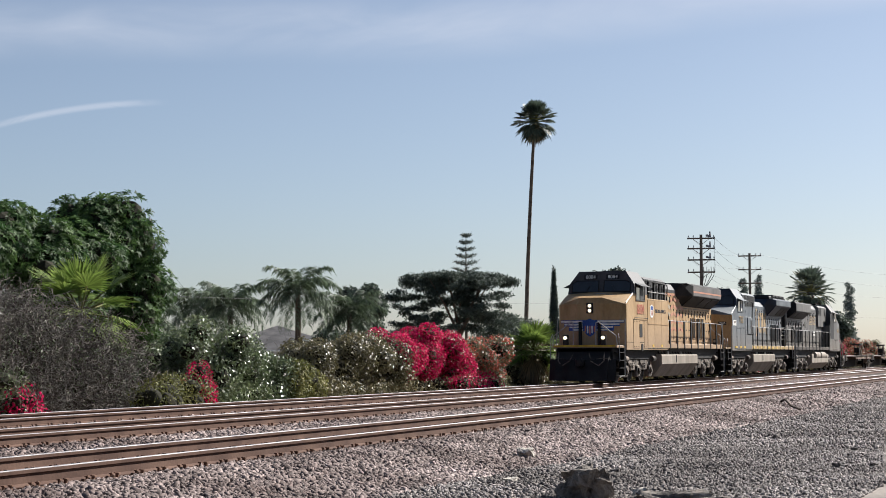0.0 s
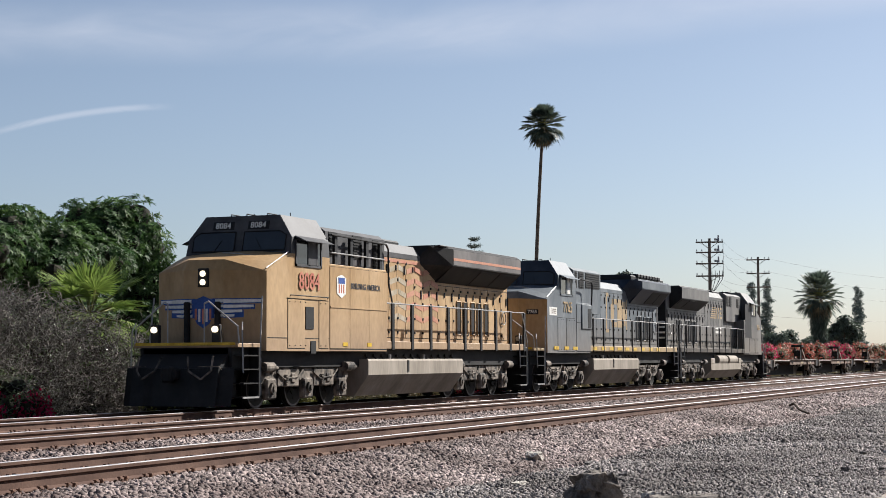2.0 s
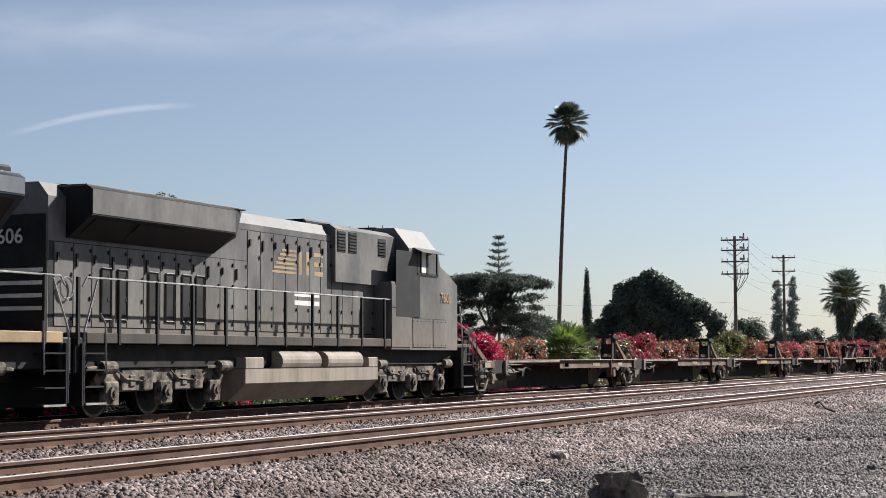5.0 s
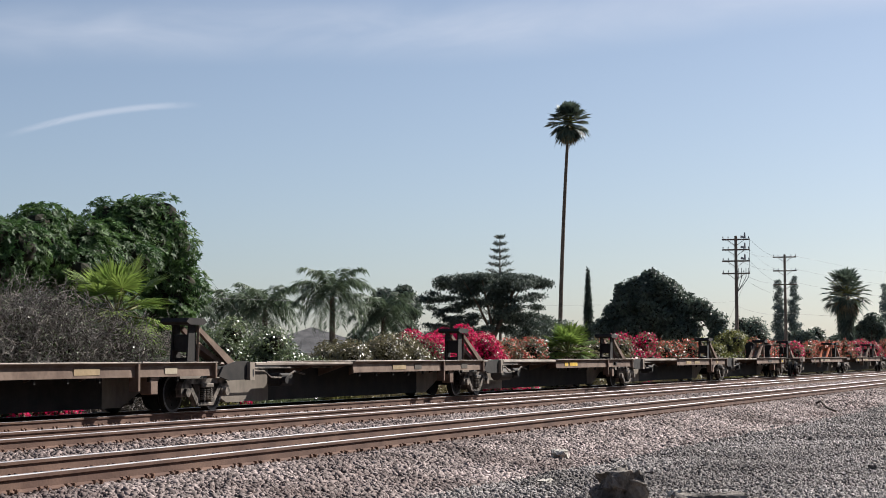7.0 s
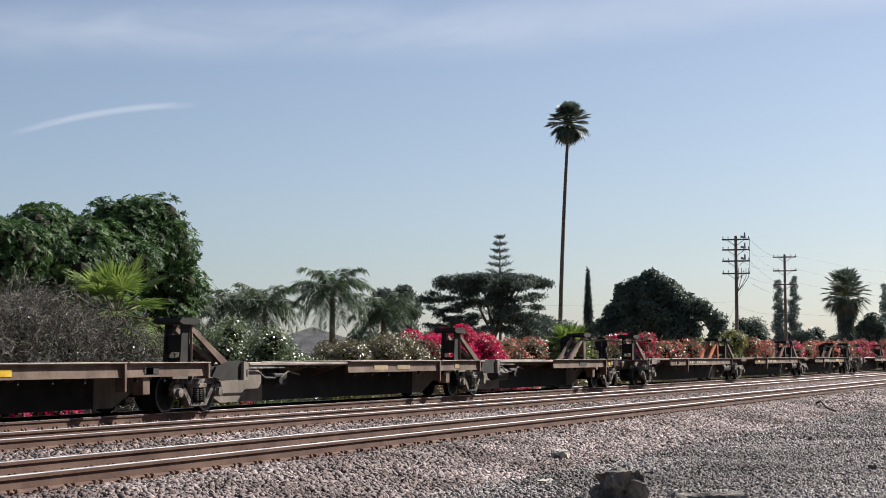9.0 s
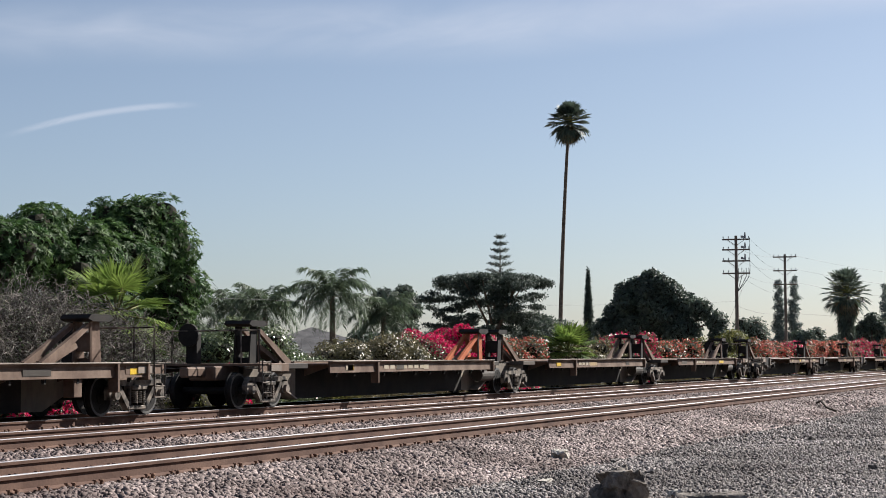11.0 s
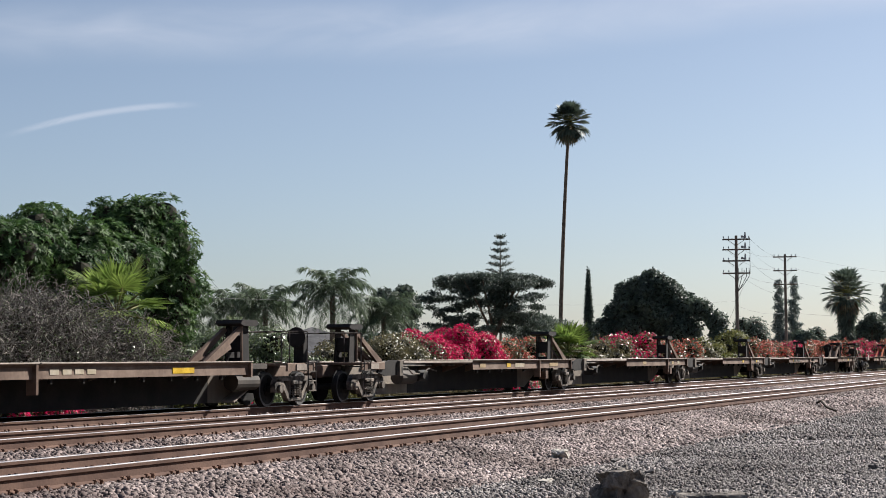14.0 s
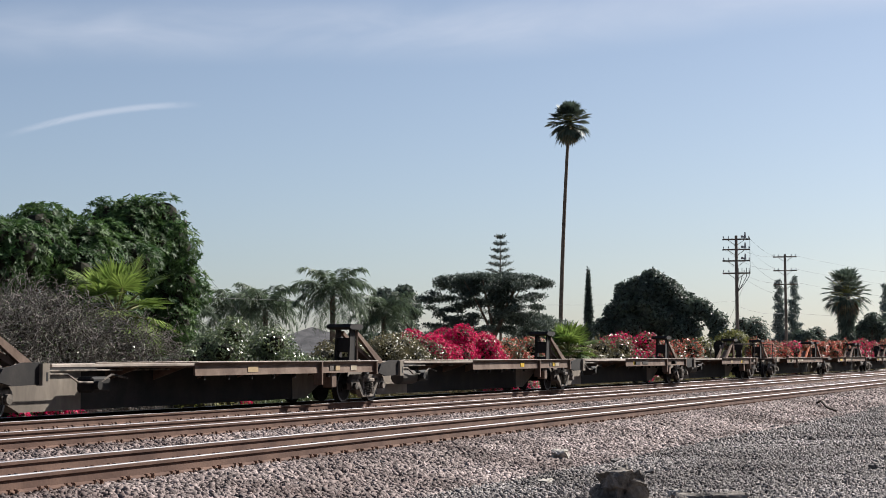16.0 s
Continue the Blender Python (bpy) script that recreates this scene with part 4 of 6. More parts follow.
def platform(t, xa, xb, kind, seed):
    """One platform of a spine car between two trucks at xa and xb. kind 0: a hitch at the leading end; 1: hitches at both ends."""
    rnd = random.Random(seed)
    L = xb - xa
    m0, m1 = xa + (4.4 if kind == 0 else 2.9), xb - 3.0
    # Dark middle, pale ends: the deck's shadow is painted as two colours.
    bm = box(B(), m0, m1, -0.38, 0.38, 0.14, 0.98)
    box(bm, xa + 1.2, xb - 1.2, -0.48, 0.48, 0.93, 1.0)
    sp = part("center_spine", bm, M_UNDER, t, "spine girder middle, deck shade painted dark")
    part("spine_end", prism(B(), [(xa + 0.15, 0.977), (xa + 0.15, 0.62), (xa + 1.15, 0.60), (xa + 2.3, 0.14), (m0, 0.14), (m0, 0.977)], -0.384, 0.384), M_ENDS, t, "tapered end of the spine girder, painted sunlit")
    part("spine_end", prism(B(), [(xb - 0.15, 0.977), (xb - 0.15, 0.62), (xb - 1.15, 0.60), (xb - 2.3, 0.14), (m1, 0.14), (m1, 0.977)], -0.384, 0.384), M_ENDS, t, "tapered end of the spine girder, painted sunlit")
    d0 = xa + (4.9 if kind == 0 else 3.0)
    d1 = xb + (0.15 if kind == 0 else -1.3)
    if kind == 1:
        d1 = xb - 2.6
    bm = box(B(), d0, d1, -1.26, 1.26, 0.99, 1.045, 0.01)
    k = d0 + 0.4
    while k < d1 - 0.3:
        prism(bm, [(-1.2, 0.99), (1.2, 0.99), (0.38, 0.72), (-0.38, 0.72)], k, k + 0.05, "x")
        k += 1.9
    part("deck", bm, M_BROWN, t)
    for s in (-1, 1):
        y0, y1 = sorted((s * 1.26, s * 1.32))
        rail0 = xa + 2.05
        if kind == 0:
            part("edge_rail", box(B(), rail0, xa + 7.4, y0, y1, 1.02, 1.085, 0.01), M_LIP, t, "pale worn edge rail")
        a = xa + (7.4 if kind == 0 else 3.0)
        cut = [a, a + (6.3 if kind == 0 else 3.0), d1]
        for p_, q_ in zip(cut, cut[1:]):
            sill = part("side_sill", prism(B(), [(s * 1.26, 0.82), (s * 1.32, 0.80), (s * 1.30, 1.02), (s * 1.36, 1.085), (s * 1.26, 1.085)], p_ + 0.03, q_ - 0.03, "x"), M_BROWN, t)
            # Lip is dusty; its pale colour also paints the sunlit top edge.
            part("sill_lip", box(B(), p_ + 0.03, q_ - 0.03, min(s * 1.25, s * 1.4), max(s * 1.25, s * 1.4), 1.088, 1.112, 0.006), M_LIP, sill, "dusty top lip, sunlit edge painted pale")
            part("sill_end", box(B(), q_ - 0.14, q_ - 0.05, min(s * 1.16, s * 1.39), max(s * 1.16, s * 1.39), 0.5 if q_ < d1 else 0.74, 1.086, 0.01), M_BROWN, sill)
            n = rnd.randint(1, 3)
            for j in range(n):
                u = p_ + 0.4 + rnd.random() * max(0.1, q_ - p_ - 2)
                part("sill_marking", plate(B(), side(u, u + rnd.choice((0.35, 0.5, 0.9)), 0.86, 0.99, s * 1.318), 0.006), rnd.choice((M_FADED, M_GOLD, M_REFLECT, M_SPINE, M_SPINE)), sill, "faded stencilled marking")
            for j in range(int((q_ - p_) / 1.1)):
                rod_ = box(B(), p_ + 0.5 + 1.1 * j, p_ + 0.56 + 1.1 * j, min(s * 1.2, s * 1.27), max(s * 1.2, s * 1.27), 0.70, 0.82)
                part("tie_down_lug", rod_, M_UNDER, sill)
        if kind == 0:
            bm = prism(B(), [(xa + 0.4, 0.78), (xa + 0.6, 1.0), (xa + 1.25, 1.12), (xa + 1.8, 1.12), (xa + 1.8, 0.7), (xa + 0.9, 0.68)], min(s * 1.2, s * 1.26), max(s * 1.2, s * 1.26))
            gp = part("guard_plate", bm, M_UNDER, t, "dark end guard plate")
            # Tan of the lit guard edge, put into the colour.
            part("guard_edge", prism(B(), [(xa + 1.72, 0.68), (xa + 1.95, 0.68), (xa + 1.95, 1.1), (xa + 1.72, 1.1)], min(s * 1.2, s * 1.34), max(s * 1.2, s * 1.34)), M_ENDS, gp, "pale guard end")
            part("guard_slot", plate(B(), side(xa + 1.84, xa + 1.9, 0.76, 0.93, s * 1.34), 0.004), M_DEEP, gp)
            bm = box(B(), xb - 2.5, xb - 2.2, min(s * 1.0, s * 1.26), max(s * 1.0, s * 1.26), 0.42, 0.82, 0.02)
            part("support_bracket", bm, M_BROWN, t)
            bm = pipe(B(), [(xa + 2.1, s * 1.0, 0.9), (xa + 3.0, s * 1.02, 0.88), (xa + 3.4, s * 1.0, 0.72), (xa + 4.2, s * 0.98, 0.70), (xa + 4.6, s * 1.0, 0.86), (xa + 5.2, s * 1.0, 0.78)], 0.024)
            pipe(bm, [(xa + 2.1, s * 0.8, 0.95), (xa + 7.3, s * 0.8, 0.95)], 0.02)
            part("brake_pipe", bm, M_TRUCK, t)
            bm = box(B(), xa + 3.9, xa + 4.6, min(s * 0.6, s * 1.0), max(s * 0.6, s * 1.0), 0.5, 0.82, 0.05)
            rod(bm, (xa + 4.0, s * 1.0, 0.65), (xa + 4.0, s * 1.12, 0.65), 0.09, 10)
            part("brake_valve", bm, M_UNDER, t)
        else:
            for q, w in ((xb, -1), (xa, 1)):
                # Sunlit face of the flange is put into its pale colour.
                part("bottom_flange", prism(B(), [(q + 2.35 * w, 0.13), (q + 1.15 * w, 0.6), (q + 1.15 * w, 0.64), (q + 2.35 * w, 0.17)], min(s * 0.385, s * 0.72), max(s * 0.385, s * 0.72)), M_LIP, t, "sloping bottom flange, painted pale as sunlit")
            for w in range(rnd.randint(4, 7)):
                u = cut[1] + 0.4 + 0.42 * w
                part("chalked_marking", plate(B(), side(u, u + 0.3, 0.88, 0.985, s * 1.318), 0.004), M_FADED, t)
            part("end_stiffener", plate(B(), side(xb - 2.5, xb - 1.3, 0.78, 0.82, s * 0.39), 0.03), M_SPINE, t)
            for q in (xa + 1.2, xb - 2.4):
                part("end_ledge", box(B(), q, q + 1.2, min(s * 0.48, s * 1.0), max(s * 0.48, s * 1.0), 0.92, 1.05, 0.01), M_SPINE, t)
    if seed % 2 == 0 or kind == 1:
        q = xa + 3.4 if kind == 0 else xb - 2.0
        part("air_reservoir", rod(B(), (q - 0.55, -0.75, 0.62), (q + 0.55, -0.75, 0.62), 0.2, 14), M_SPINE, t, "pale air reservoir cylinder")
    hitch(t, xa + 0.95, 1, M_UNDER)
    if kind == 1:
        hitch(t, xb - 0.9, -1, M_RUST if seed % 10 == 0 else M_UNDER)


def ladder(t, x, s):
    bm = B()
    for k in (0, 0.42):
        rod(bm, (x + k, s * 1.36, 0.35), (x + k, s * 1.36, 1.15), 0.018, 6)
    for k in range(4):
        rod(bm, (x, s * 1.36, 0.37 + 0.24 * k), (x + 0.42, s * 1.36, 0.37 + 0.24 * k), 0.016, 6)
    for k in (0, 0.42):
        rod(bm, (x + k, s * 1.36, 0.95), (x + k, s * 0.9, 0.95), 0.016, 6)
    part("ladder", bm, M_TRUCK, t)


def spine_car(trucks, kind, seed, label):
    t = thing("spine_car", label, "railway car", pose(71.86, TRAIN_Y, RAIL_TOP), "intermodal cars of the train")
    for x in trucks:
        freight_truck(t, x)
    for k, (a, b) in enumerate(zip(trucks, trucks[1:])):
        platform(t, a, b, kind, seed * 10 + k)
    for x, way in ((trucks[0], -1), (trucks[-1], 1)):
        bm = box(B(), min(x, x + 1.2 * way), max(x, x + 1.2 * way), -0.35, 0.35, 0.66, 1.0, 0.03)
        box(bm, min(x + 1.0 * way, x + 2.05 * way), max(x + 1.0 * way, x + 2.05 * way), -0.12, 0.12, 0.74, 0.98, 0.04)
        box(bm, x - 0.75, x + 0.75, -1.3, 1.3, 1.0, 1.06, 0.01)
        box(bm, x - 0.75, x + 0.75, -1.32, -1.26, 0.86, 1.06, 0.01), box(bm, x - 0.75, x + 0.75, 1.26, 1.32, 0.86, 1.06, 0.01)
        part("end_platform", bm, M_BROWN, t)
        part("end_panel", box(B(), x - 0.3, x + 0.3, -1.345, -1.325, 0.88, 1.03), M_LIP, t, "pale reflective end panel")
        for s in (-1, 1):
            ladder(t, x - 0.2 + 0.5 * way, s)
        bm = pipe(B(), [(x + 0.55 * way, -1.2, 1.06), (x + 0.55 * way, -1.2, 1.85), (x + 0.55 * way, 1.2, 1.85), (x + 0.55 * way, 1.2, 1.06)], 0.02)
        pipe(bm, [(x + 0.55 * way, -0.7, 1.06), (x + 0.55 * way, -0.7, 1.85)], 0.018)
        part("end_railing", bm, M_TRUCK, t)
        bm = rod(B(), (x + 0.5 * way, 0.75, 1.75), (x + 0.56 * way, 0.75, 1.75), 0.28, 16)
        box(bm, x + 0.3 * way - 0.12, x + 0.3 * way + 0.12, 0.6, 0.9, 1.06, 1.8, 0.02)
        part("hand_brake", bm, M_UNDER, t)
    hitch(t, trucks[-1] - 0.2, -1, M_BROWN) if kind == 0 else None
    return t


CARS = [spine_car((65.2, 81.95, 98.8, 115.75, 132.6, 147.3), 0, 1, "brown empty five-platform spine car with trailer hitches"),
        spine_car((153.1, 170.6, 188.5, 205.5), 1, 2, "brown empty three-platform spine car with paired trailer hitches"),
        spine_car((209.8, 226.85, 243.75, 260.65, 277.5, 292.5), 0, 3, "brown empty five-platform spine car with trailer hitches"),
        spine_car((298.3, 315.8, 333.7, 350.7), 1, 4, "brown empty three-platform spine car with paired trailer hitches")]


# ---- plants, houses, poles and stones ----
rng = np.random.default_rng(7)

L_JACARANDA = leafmat("feathery_leaf", (0.03, 0.066, 0.022), (0.072, 0.122, 0.036), 0.6, 0.35, 0.2)
L_GLOSSY = leafmat("glossy_green_leaf", (0.08, 0.11, 0.05), (0.16, 0.195, 0.095), 0.36, 0.3, 0.55)
L_OLIVE = leafmat("dry_olive_leaf", (0.10, 0.09, 0.045), (0.19, 0.165, 0.085), 0.42, 0.25, 0.45)
# Lightened greens: distance haze is put into these two leaf colours.
L_DARK = leafmat("haze_lifted_green_leaf", (0.052, 0.073, 0.056), (0.1, 0.125, 0.09), 0.5, 0.25, 0.3)
L_PINE = leafmat("haze_lifted_needle", (0.044, 0.06, 0.05), (0.08, 0.1, 0.078), 0.6, 0.2, 0.2)
# Paled further, so that distance haze is in the needle colour.
L_HAZY = leafmat("haze_paled_needle", (0.11, 0.14, 0.125), (0.15, 0.18, 0.16), 0.6, 0.2)
L_PALM = leafmat("palm_green", (0.07, 0.12, 0.022), (0.17, 0.23, 0.05), 0.6, 0.45, 0.2)
L_QUEEN = leafmat("frond_grey_green", (0.065, 0.09, 0.055), (0.115, 0.15, 0.09), 0.55, 0.35, 0.25)
L_DRYFROND = leafmat("dead_frond", (0.14, 0.11, 0.065), (0.24, 0.19, 0.115), 0.7, 0.2)
L_MAGENTA = leafmat("magenta_bract", (0.36, 0.008, 0.055), (0.58, 0.018, 0.105), 0.6, 0.4, 0.15)
L_CORAL = leafmat("faded_coral_bract", (0.36, 0.06, 0.045), (0.5, 0.14, 0.1), 0.6, 0.35, 0.15)
L_WEED = leafmat("yellow_green_weed", (0.10, 0.11, 0.03), (0.19, 0.18, 0.06), 0.6, 0.3)
M_TWIG = surf("bare_grey_twig", (0.055, 0.048, 0.042), (0.21, 0.188, 0.168), 2, 0.75, grain=20, island=0.5)
M_BARK = surf("brown_bark", (0.07, 0.055, 0.042), (0.14, 0.11, 0.085), 3, 0.9, grain=16, bump=0.01)
# Near-black fill: shade inside crowns and shrubs put into the colour.
M_CORE = surf("painted_inner_shade", (0.014, 0.014, 0.008), (0.03, 0.028, 0.015), 2, 0.95, grain=10, bump=0.03)
M_ROOF = surf("grey_shingle_roof", (0.06, 0.058, 0.06), (0.1, 0.097, 0.098), 1.0, 0.9, grain=8)
M_STUCCO = surf("pale_stucco", (0.42, 0.41, 0.38), (0.52, 0.5, 0.46), 1.0, 0.9, grain=10)
M_FASCIA = surf("white_fascia", (0.72, 0.72, 0.70), (0.8, 0.8, 0.78), 2, 0.6)
M_POLE = surf("weathered_pole_wood", (0.10, 0.08, 0.065), (0.18, 0.15, 0.125), 2, 0.9, grain=14, streak=0.1)
M_INSUL = surf("grey_insulator", (0.18, 0.18, 0.19), (0.3, 0.3, 0.31), 4, 0.4)
M_WIRE = surf("dark_wire", (0.05, 0.05, 0.05), (0.08, 0.08, 0.08), 2, 0.6)


def quick_mesh(name, verts, faces, material, parent=None, label=""):
    """verts (n, 3) and quad faces (m, 4) as arrays."""
    me = bpy.data.meshes.new(name)
    verts, faces = np.asarray(verts, np.float32), np.asarray(faces, np.int32)
    k = faces.shape[1]
    me.vertices.add(len(verts))
    me.vertices.foreach_set("co", verts.ravel())
    me.loops.add(faces.size)
    me.loops.foreach_set("vertex_index", faces.ravel())
    me.polygons.add(len(faces))
    me.polygons.foreach_set("loop_start", np.arange(0, faces.size, k, dtype=np.int32))
    me.polygons.foreach_set("loop_total", np.full(len(faces), k, dtype=np.int32))
    me.update(calc_edges=True)
    me.materials.append(material)
    ob = new(name, me)
    ob.parent = parent
    return tagged(ob, label)


def unit(v):
    return v / np.maximum(np.linalg.norm(v, axis=-1, keepdims=True), 1e-9)


def leaf_quads(c, n, length, width, droop=0.0):
    """Kite-shaped leaves at c with normals n."""
    k = len(c)
    a = unit(np.cross(n, rng.normal(size=(k, 3))))
    a[:, 2] -= droop
    a = unit(a)
    b = unit(np.cross(n, a))
    L = (length * rng.uniform(0.6, 1.3, k))[:, None]
    W = (width * rng.uniform(0.6, 1.3, k))[:, None]
    v = np.stack([c, c + a * L * 0.45 + b * W * 0.5, c + a * L - n * L * 0.15, c + a * L * 0.45 - b * W * 0.5], 1)
    return v.reshape(-1, 3), np.arange(4 * k).reshape(k, 4)


def lump_points(lumps, n, inner=0.6):
    """n points in the outer layers of ellipsoids (x, y, z, rx, ry, rz), and the outward directions there."""
    lumps = np.asarray(lumps, float)
    w = (lumps[:, 3] * lumps[:, 4] + lumps[:, 3] * lumps[:, 5] + lumps[:, 4] * lumps[:, 5])
    i = rng.choice(len(lumps), n, p=w / w.sum())
    d = unit(rng.normal(size=(n, 3)))
    r = rng.uniform(inner ** 2, 1.08, n) ** 0.5
    p = lumps[i, :3] + d * lumps[i, 3:] * r[:, None]
    return p, unit(d / lumps[i, 3:])


def foliage(name, lumps, n, length, width, material, parent, inner=0.6, droop=0.2, label="", floor=-0.5, wild=0.7):
    p, d = lump_points(lumps, n, inner)
    keep = p[:, 2] > floor
    p, d = p[keep], d[keep]
    nrm = unit(d + rng.normal(size=d.shape) * wild + np.array([0, 0, 0.3]))
    v, f = leaf_quads(p, nrm, length, width, droop)
    ob = quick_mesh(name, v, f, material, parent, label)
    ob["kind"] = "stuff"
    return ob


# Dark lumps added inside foliage to block the view and paint shade.
def core(lumps, parent, scale=0.72, name="inner_shade_fill"):
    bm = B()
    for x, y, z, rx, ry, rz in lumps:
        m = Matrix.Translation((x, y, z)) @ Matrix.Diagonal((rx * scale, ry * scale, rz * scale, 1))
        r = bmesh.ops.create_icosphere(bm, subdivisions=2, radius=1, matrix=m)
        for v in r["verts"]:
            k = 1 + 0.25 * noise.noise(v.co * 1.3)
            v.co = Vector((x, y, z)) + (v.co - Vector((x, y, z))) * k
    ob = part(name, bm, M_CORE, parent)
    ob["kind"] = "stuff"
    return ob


def limbs(name, base, tips, r0, material, parent, rtip=0.03, bend=0.15):
    """A tapered trunk to a fork and limbs to the tips."""
    bm = B()
    base = Vector(base)
    fork = Vector((base.x * 0.6 + sum(t[0] for t in tips) / len(tips) * 0.4, base.y * 0.6 + sum(t[1] for t in tips) / len(tips) * 0.4, base.z + 0.42 * (sum(t[2] for t in tips) / len(tips) - base.z)))
    rod(bm, base, base.lerp(fork, 0.5) + Vector((bend, 0, 0)), r0, 10, r0 * 0.85)
    rod(bm, base.lerp(fork, 0.5) + Vector((bend, 0, 0)), fork, r0 * 0.85, 10, r0 * 0.7)
    for t in tips:
        t = Vector(t)
        mid = fork.lerp(t, 0.5) + Vector((0, 0, 0.25))
        rod(bm, fork, mid, r0 * 0.5, 7, r0 * 0.28)
        rod(bm, mid, t, r0 * 0.28, 6, rtip)
    return part(name, bm, material, parent)


def cluster(cx, cy, cz, rx, ry, rz, n, size, seed, flat=1.0):
    """Smaller lumps spread over one big ellipsoid."""
    g = np.random.default_rng(seed)
    out = []
    for _ in range(n):
        d = unit(g.normal(size=3))
        d[2] = abs(d[2]) * 0.9 if g.random() < 0.75 else d[2]
        k = g.uniform(0.45, 0.9)
        s = size * g.uniform(0.7, 1.3)
        out.append((cx + d[0] * rx * k, cy + d[1] * ry * k, cz + d[2] * rz * k, s, s, s * flat))
    return out


def tree(name, label, base, lumps, n, length, width, leaf, trunk=0.2, inner=0.6, droop=0.2, solid=True, category="tree"):
    t = thing(name, label, category, Matrix.Translation(base))
    loc = [(x - base[0], y - base[1], z - base[2], a, b, c) for x, y, z, a, b, c in lumps]
    tips = [q[:3] for q in loc[:9]]
    limbs("trunk", (0, 0, 0), tips, trunk, M_BARK, t)
    if solid:
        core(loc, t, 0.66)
    foliage("crown", loc, n, length, width, leaf, t, inner, droop, floor=0.1)
    return t


# big feathery tree behind the bare hedge
def rosettes(name, lumps, n, leaves, length, width, material, parent, floor=0.1):
    """Leaves in stars on the outside of the lumps, each star facing outwards and drooping at its tips."""
    p, d = lump_points(lumps, n, 0.86)
    keep = p[:, 2] > floor
    p, d = p[keep], d[keep]
    d = unit(d + np.array([0, 0, 0.35]) + rng.normal(size=d.shape) * 0.25)
    a = unit(np.cross(d, rng.normal(size=d.shape)))
    b = np.cross(d, a)
    V = []
    for k in range(leaves):
        u = k * math.tau / leaves + rng.uniform(-0.25, 0.25, len(p))[:, None]
        lift = rng.uniform(0.1, 0.7, len(p))[:, None]
        o = unit(np.cos(u) * a + np.sin(u) * b + d * lift)
        w = unit(np.cross(o, d))
        L = length * rng.uniform(0.7, 1.25, len(p))[:, None]
        drop = np.array([0, 0, 1.0]) * L
        V.append(np.stack([p, p + o * L * 0.5 + w * width * 0.5, p + o * L - drop * 0.2, p + o * L * 0.5 - w * width * 0.5], 1))
    v = np.concatenate(V).reshape(-1, 3)
    ob = quick_mesh(name, v, np.arange(len(v)).reshape(-1, 4), material, parent)
    ob["kind"] = "stuff"
    return ob


def shade_tree():
    base = (61.5, 41.5, -0.5)
    lm = cluster(54.5, 41.5, 4.4, 3.4, 2.4, 2.4, 34, 0.95, 3) + cluster(58.6, 41, 4.6, 3.6, 2.4, 2.45, 44, 0.9, 4) + cluster(62.2, 41, 4.7, 2.4, 2.2, 2.3, 26, 0.9, 8)
    lm += cluster(64.8, 41, 5.5, 3.0, 2.0, 2.9, 60, 0.85, 5) + cluster(66.4, 40, 4.0, 1.7, 1.2, 1.6, 20, 0.75, 6) + cluster(66.4, 39.8, 2.4, 1.5, 1.1, 1.4, 14, 0.75, 9) + [(60, 41, 3.0, 5, 2.0, 2.4)]
    t = thing("shade_tree", "large dense dark green tree with drooping leaf rosettes", "tree", Matrix.Translation(base))
    loc = [(x - base[0], y - base[1], z - base[2], a, b, c) for x, y, z, a, b, c in lm]
    limbs("trunk", (0, 0, 0), [q[:3] for q in loc[30:39]], 0.3, M_BARK, t)
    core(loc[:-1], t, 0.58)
    rosettes("crown", loc, 17000, 8, 0.25, 0.075, L_JACARANDA, t)


shade_tree()


def fan_leaf(c, d, r, spread=200, seg=26, droop=0.25, up=None):
    """Verts and quads of a fan-shaped palm leaf at c pointing along d."""
    d = unit(np.asarray(d, float))
    up = np.array([0, 0, 1.0]) if up is None else up
    s = unit(np.cross(d, up) + 1e-6)
    n = np.cross(s, d)
    V, F = [], []
    for k in range(seg):
        a = math.radians(spread) * (k / (seg - 1) - 0.5)
        w = math.cos(a) * d + math.sin(a) * s
        rr = r * (0.8 + 0.2 * math.cos(a)) * rng.uniform(0.9, 1.08)
        q = np.cross(w, n)
        tip = c + w * rr - np.array([0, 0, droop * rr * rng.uniform(0.5, 1.2)]) + n * 0.04 * rr * (k % 2)
        mid = c + w * rr * 0.55 + n * 0.05 * rr * ((k % 2) * 2 - 1)
        wd = math.radians(spread) / seg * rr * 0.42
        i = len(V)
        V += [c, mid + q * wd, tip, mid - q * wd]
        F.append((i, i + 1, i + 2, i + 3))
    return V, F


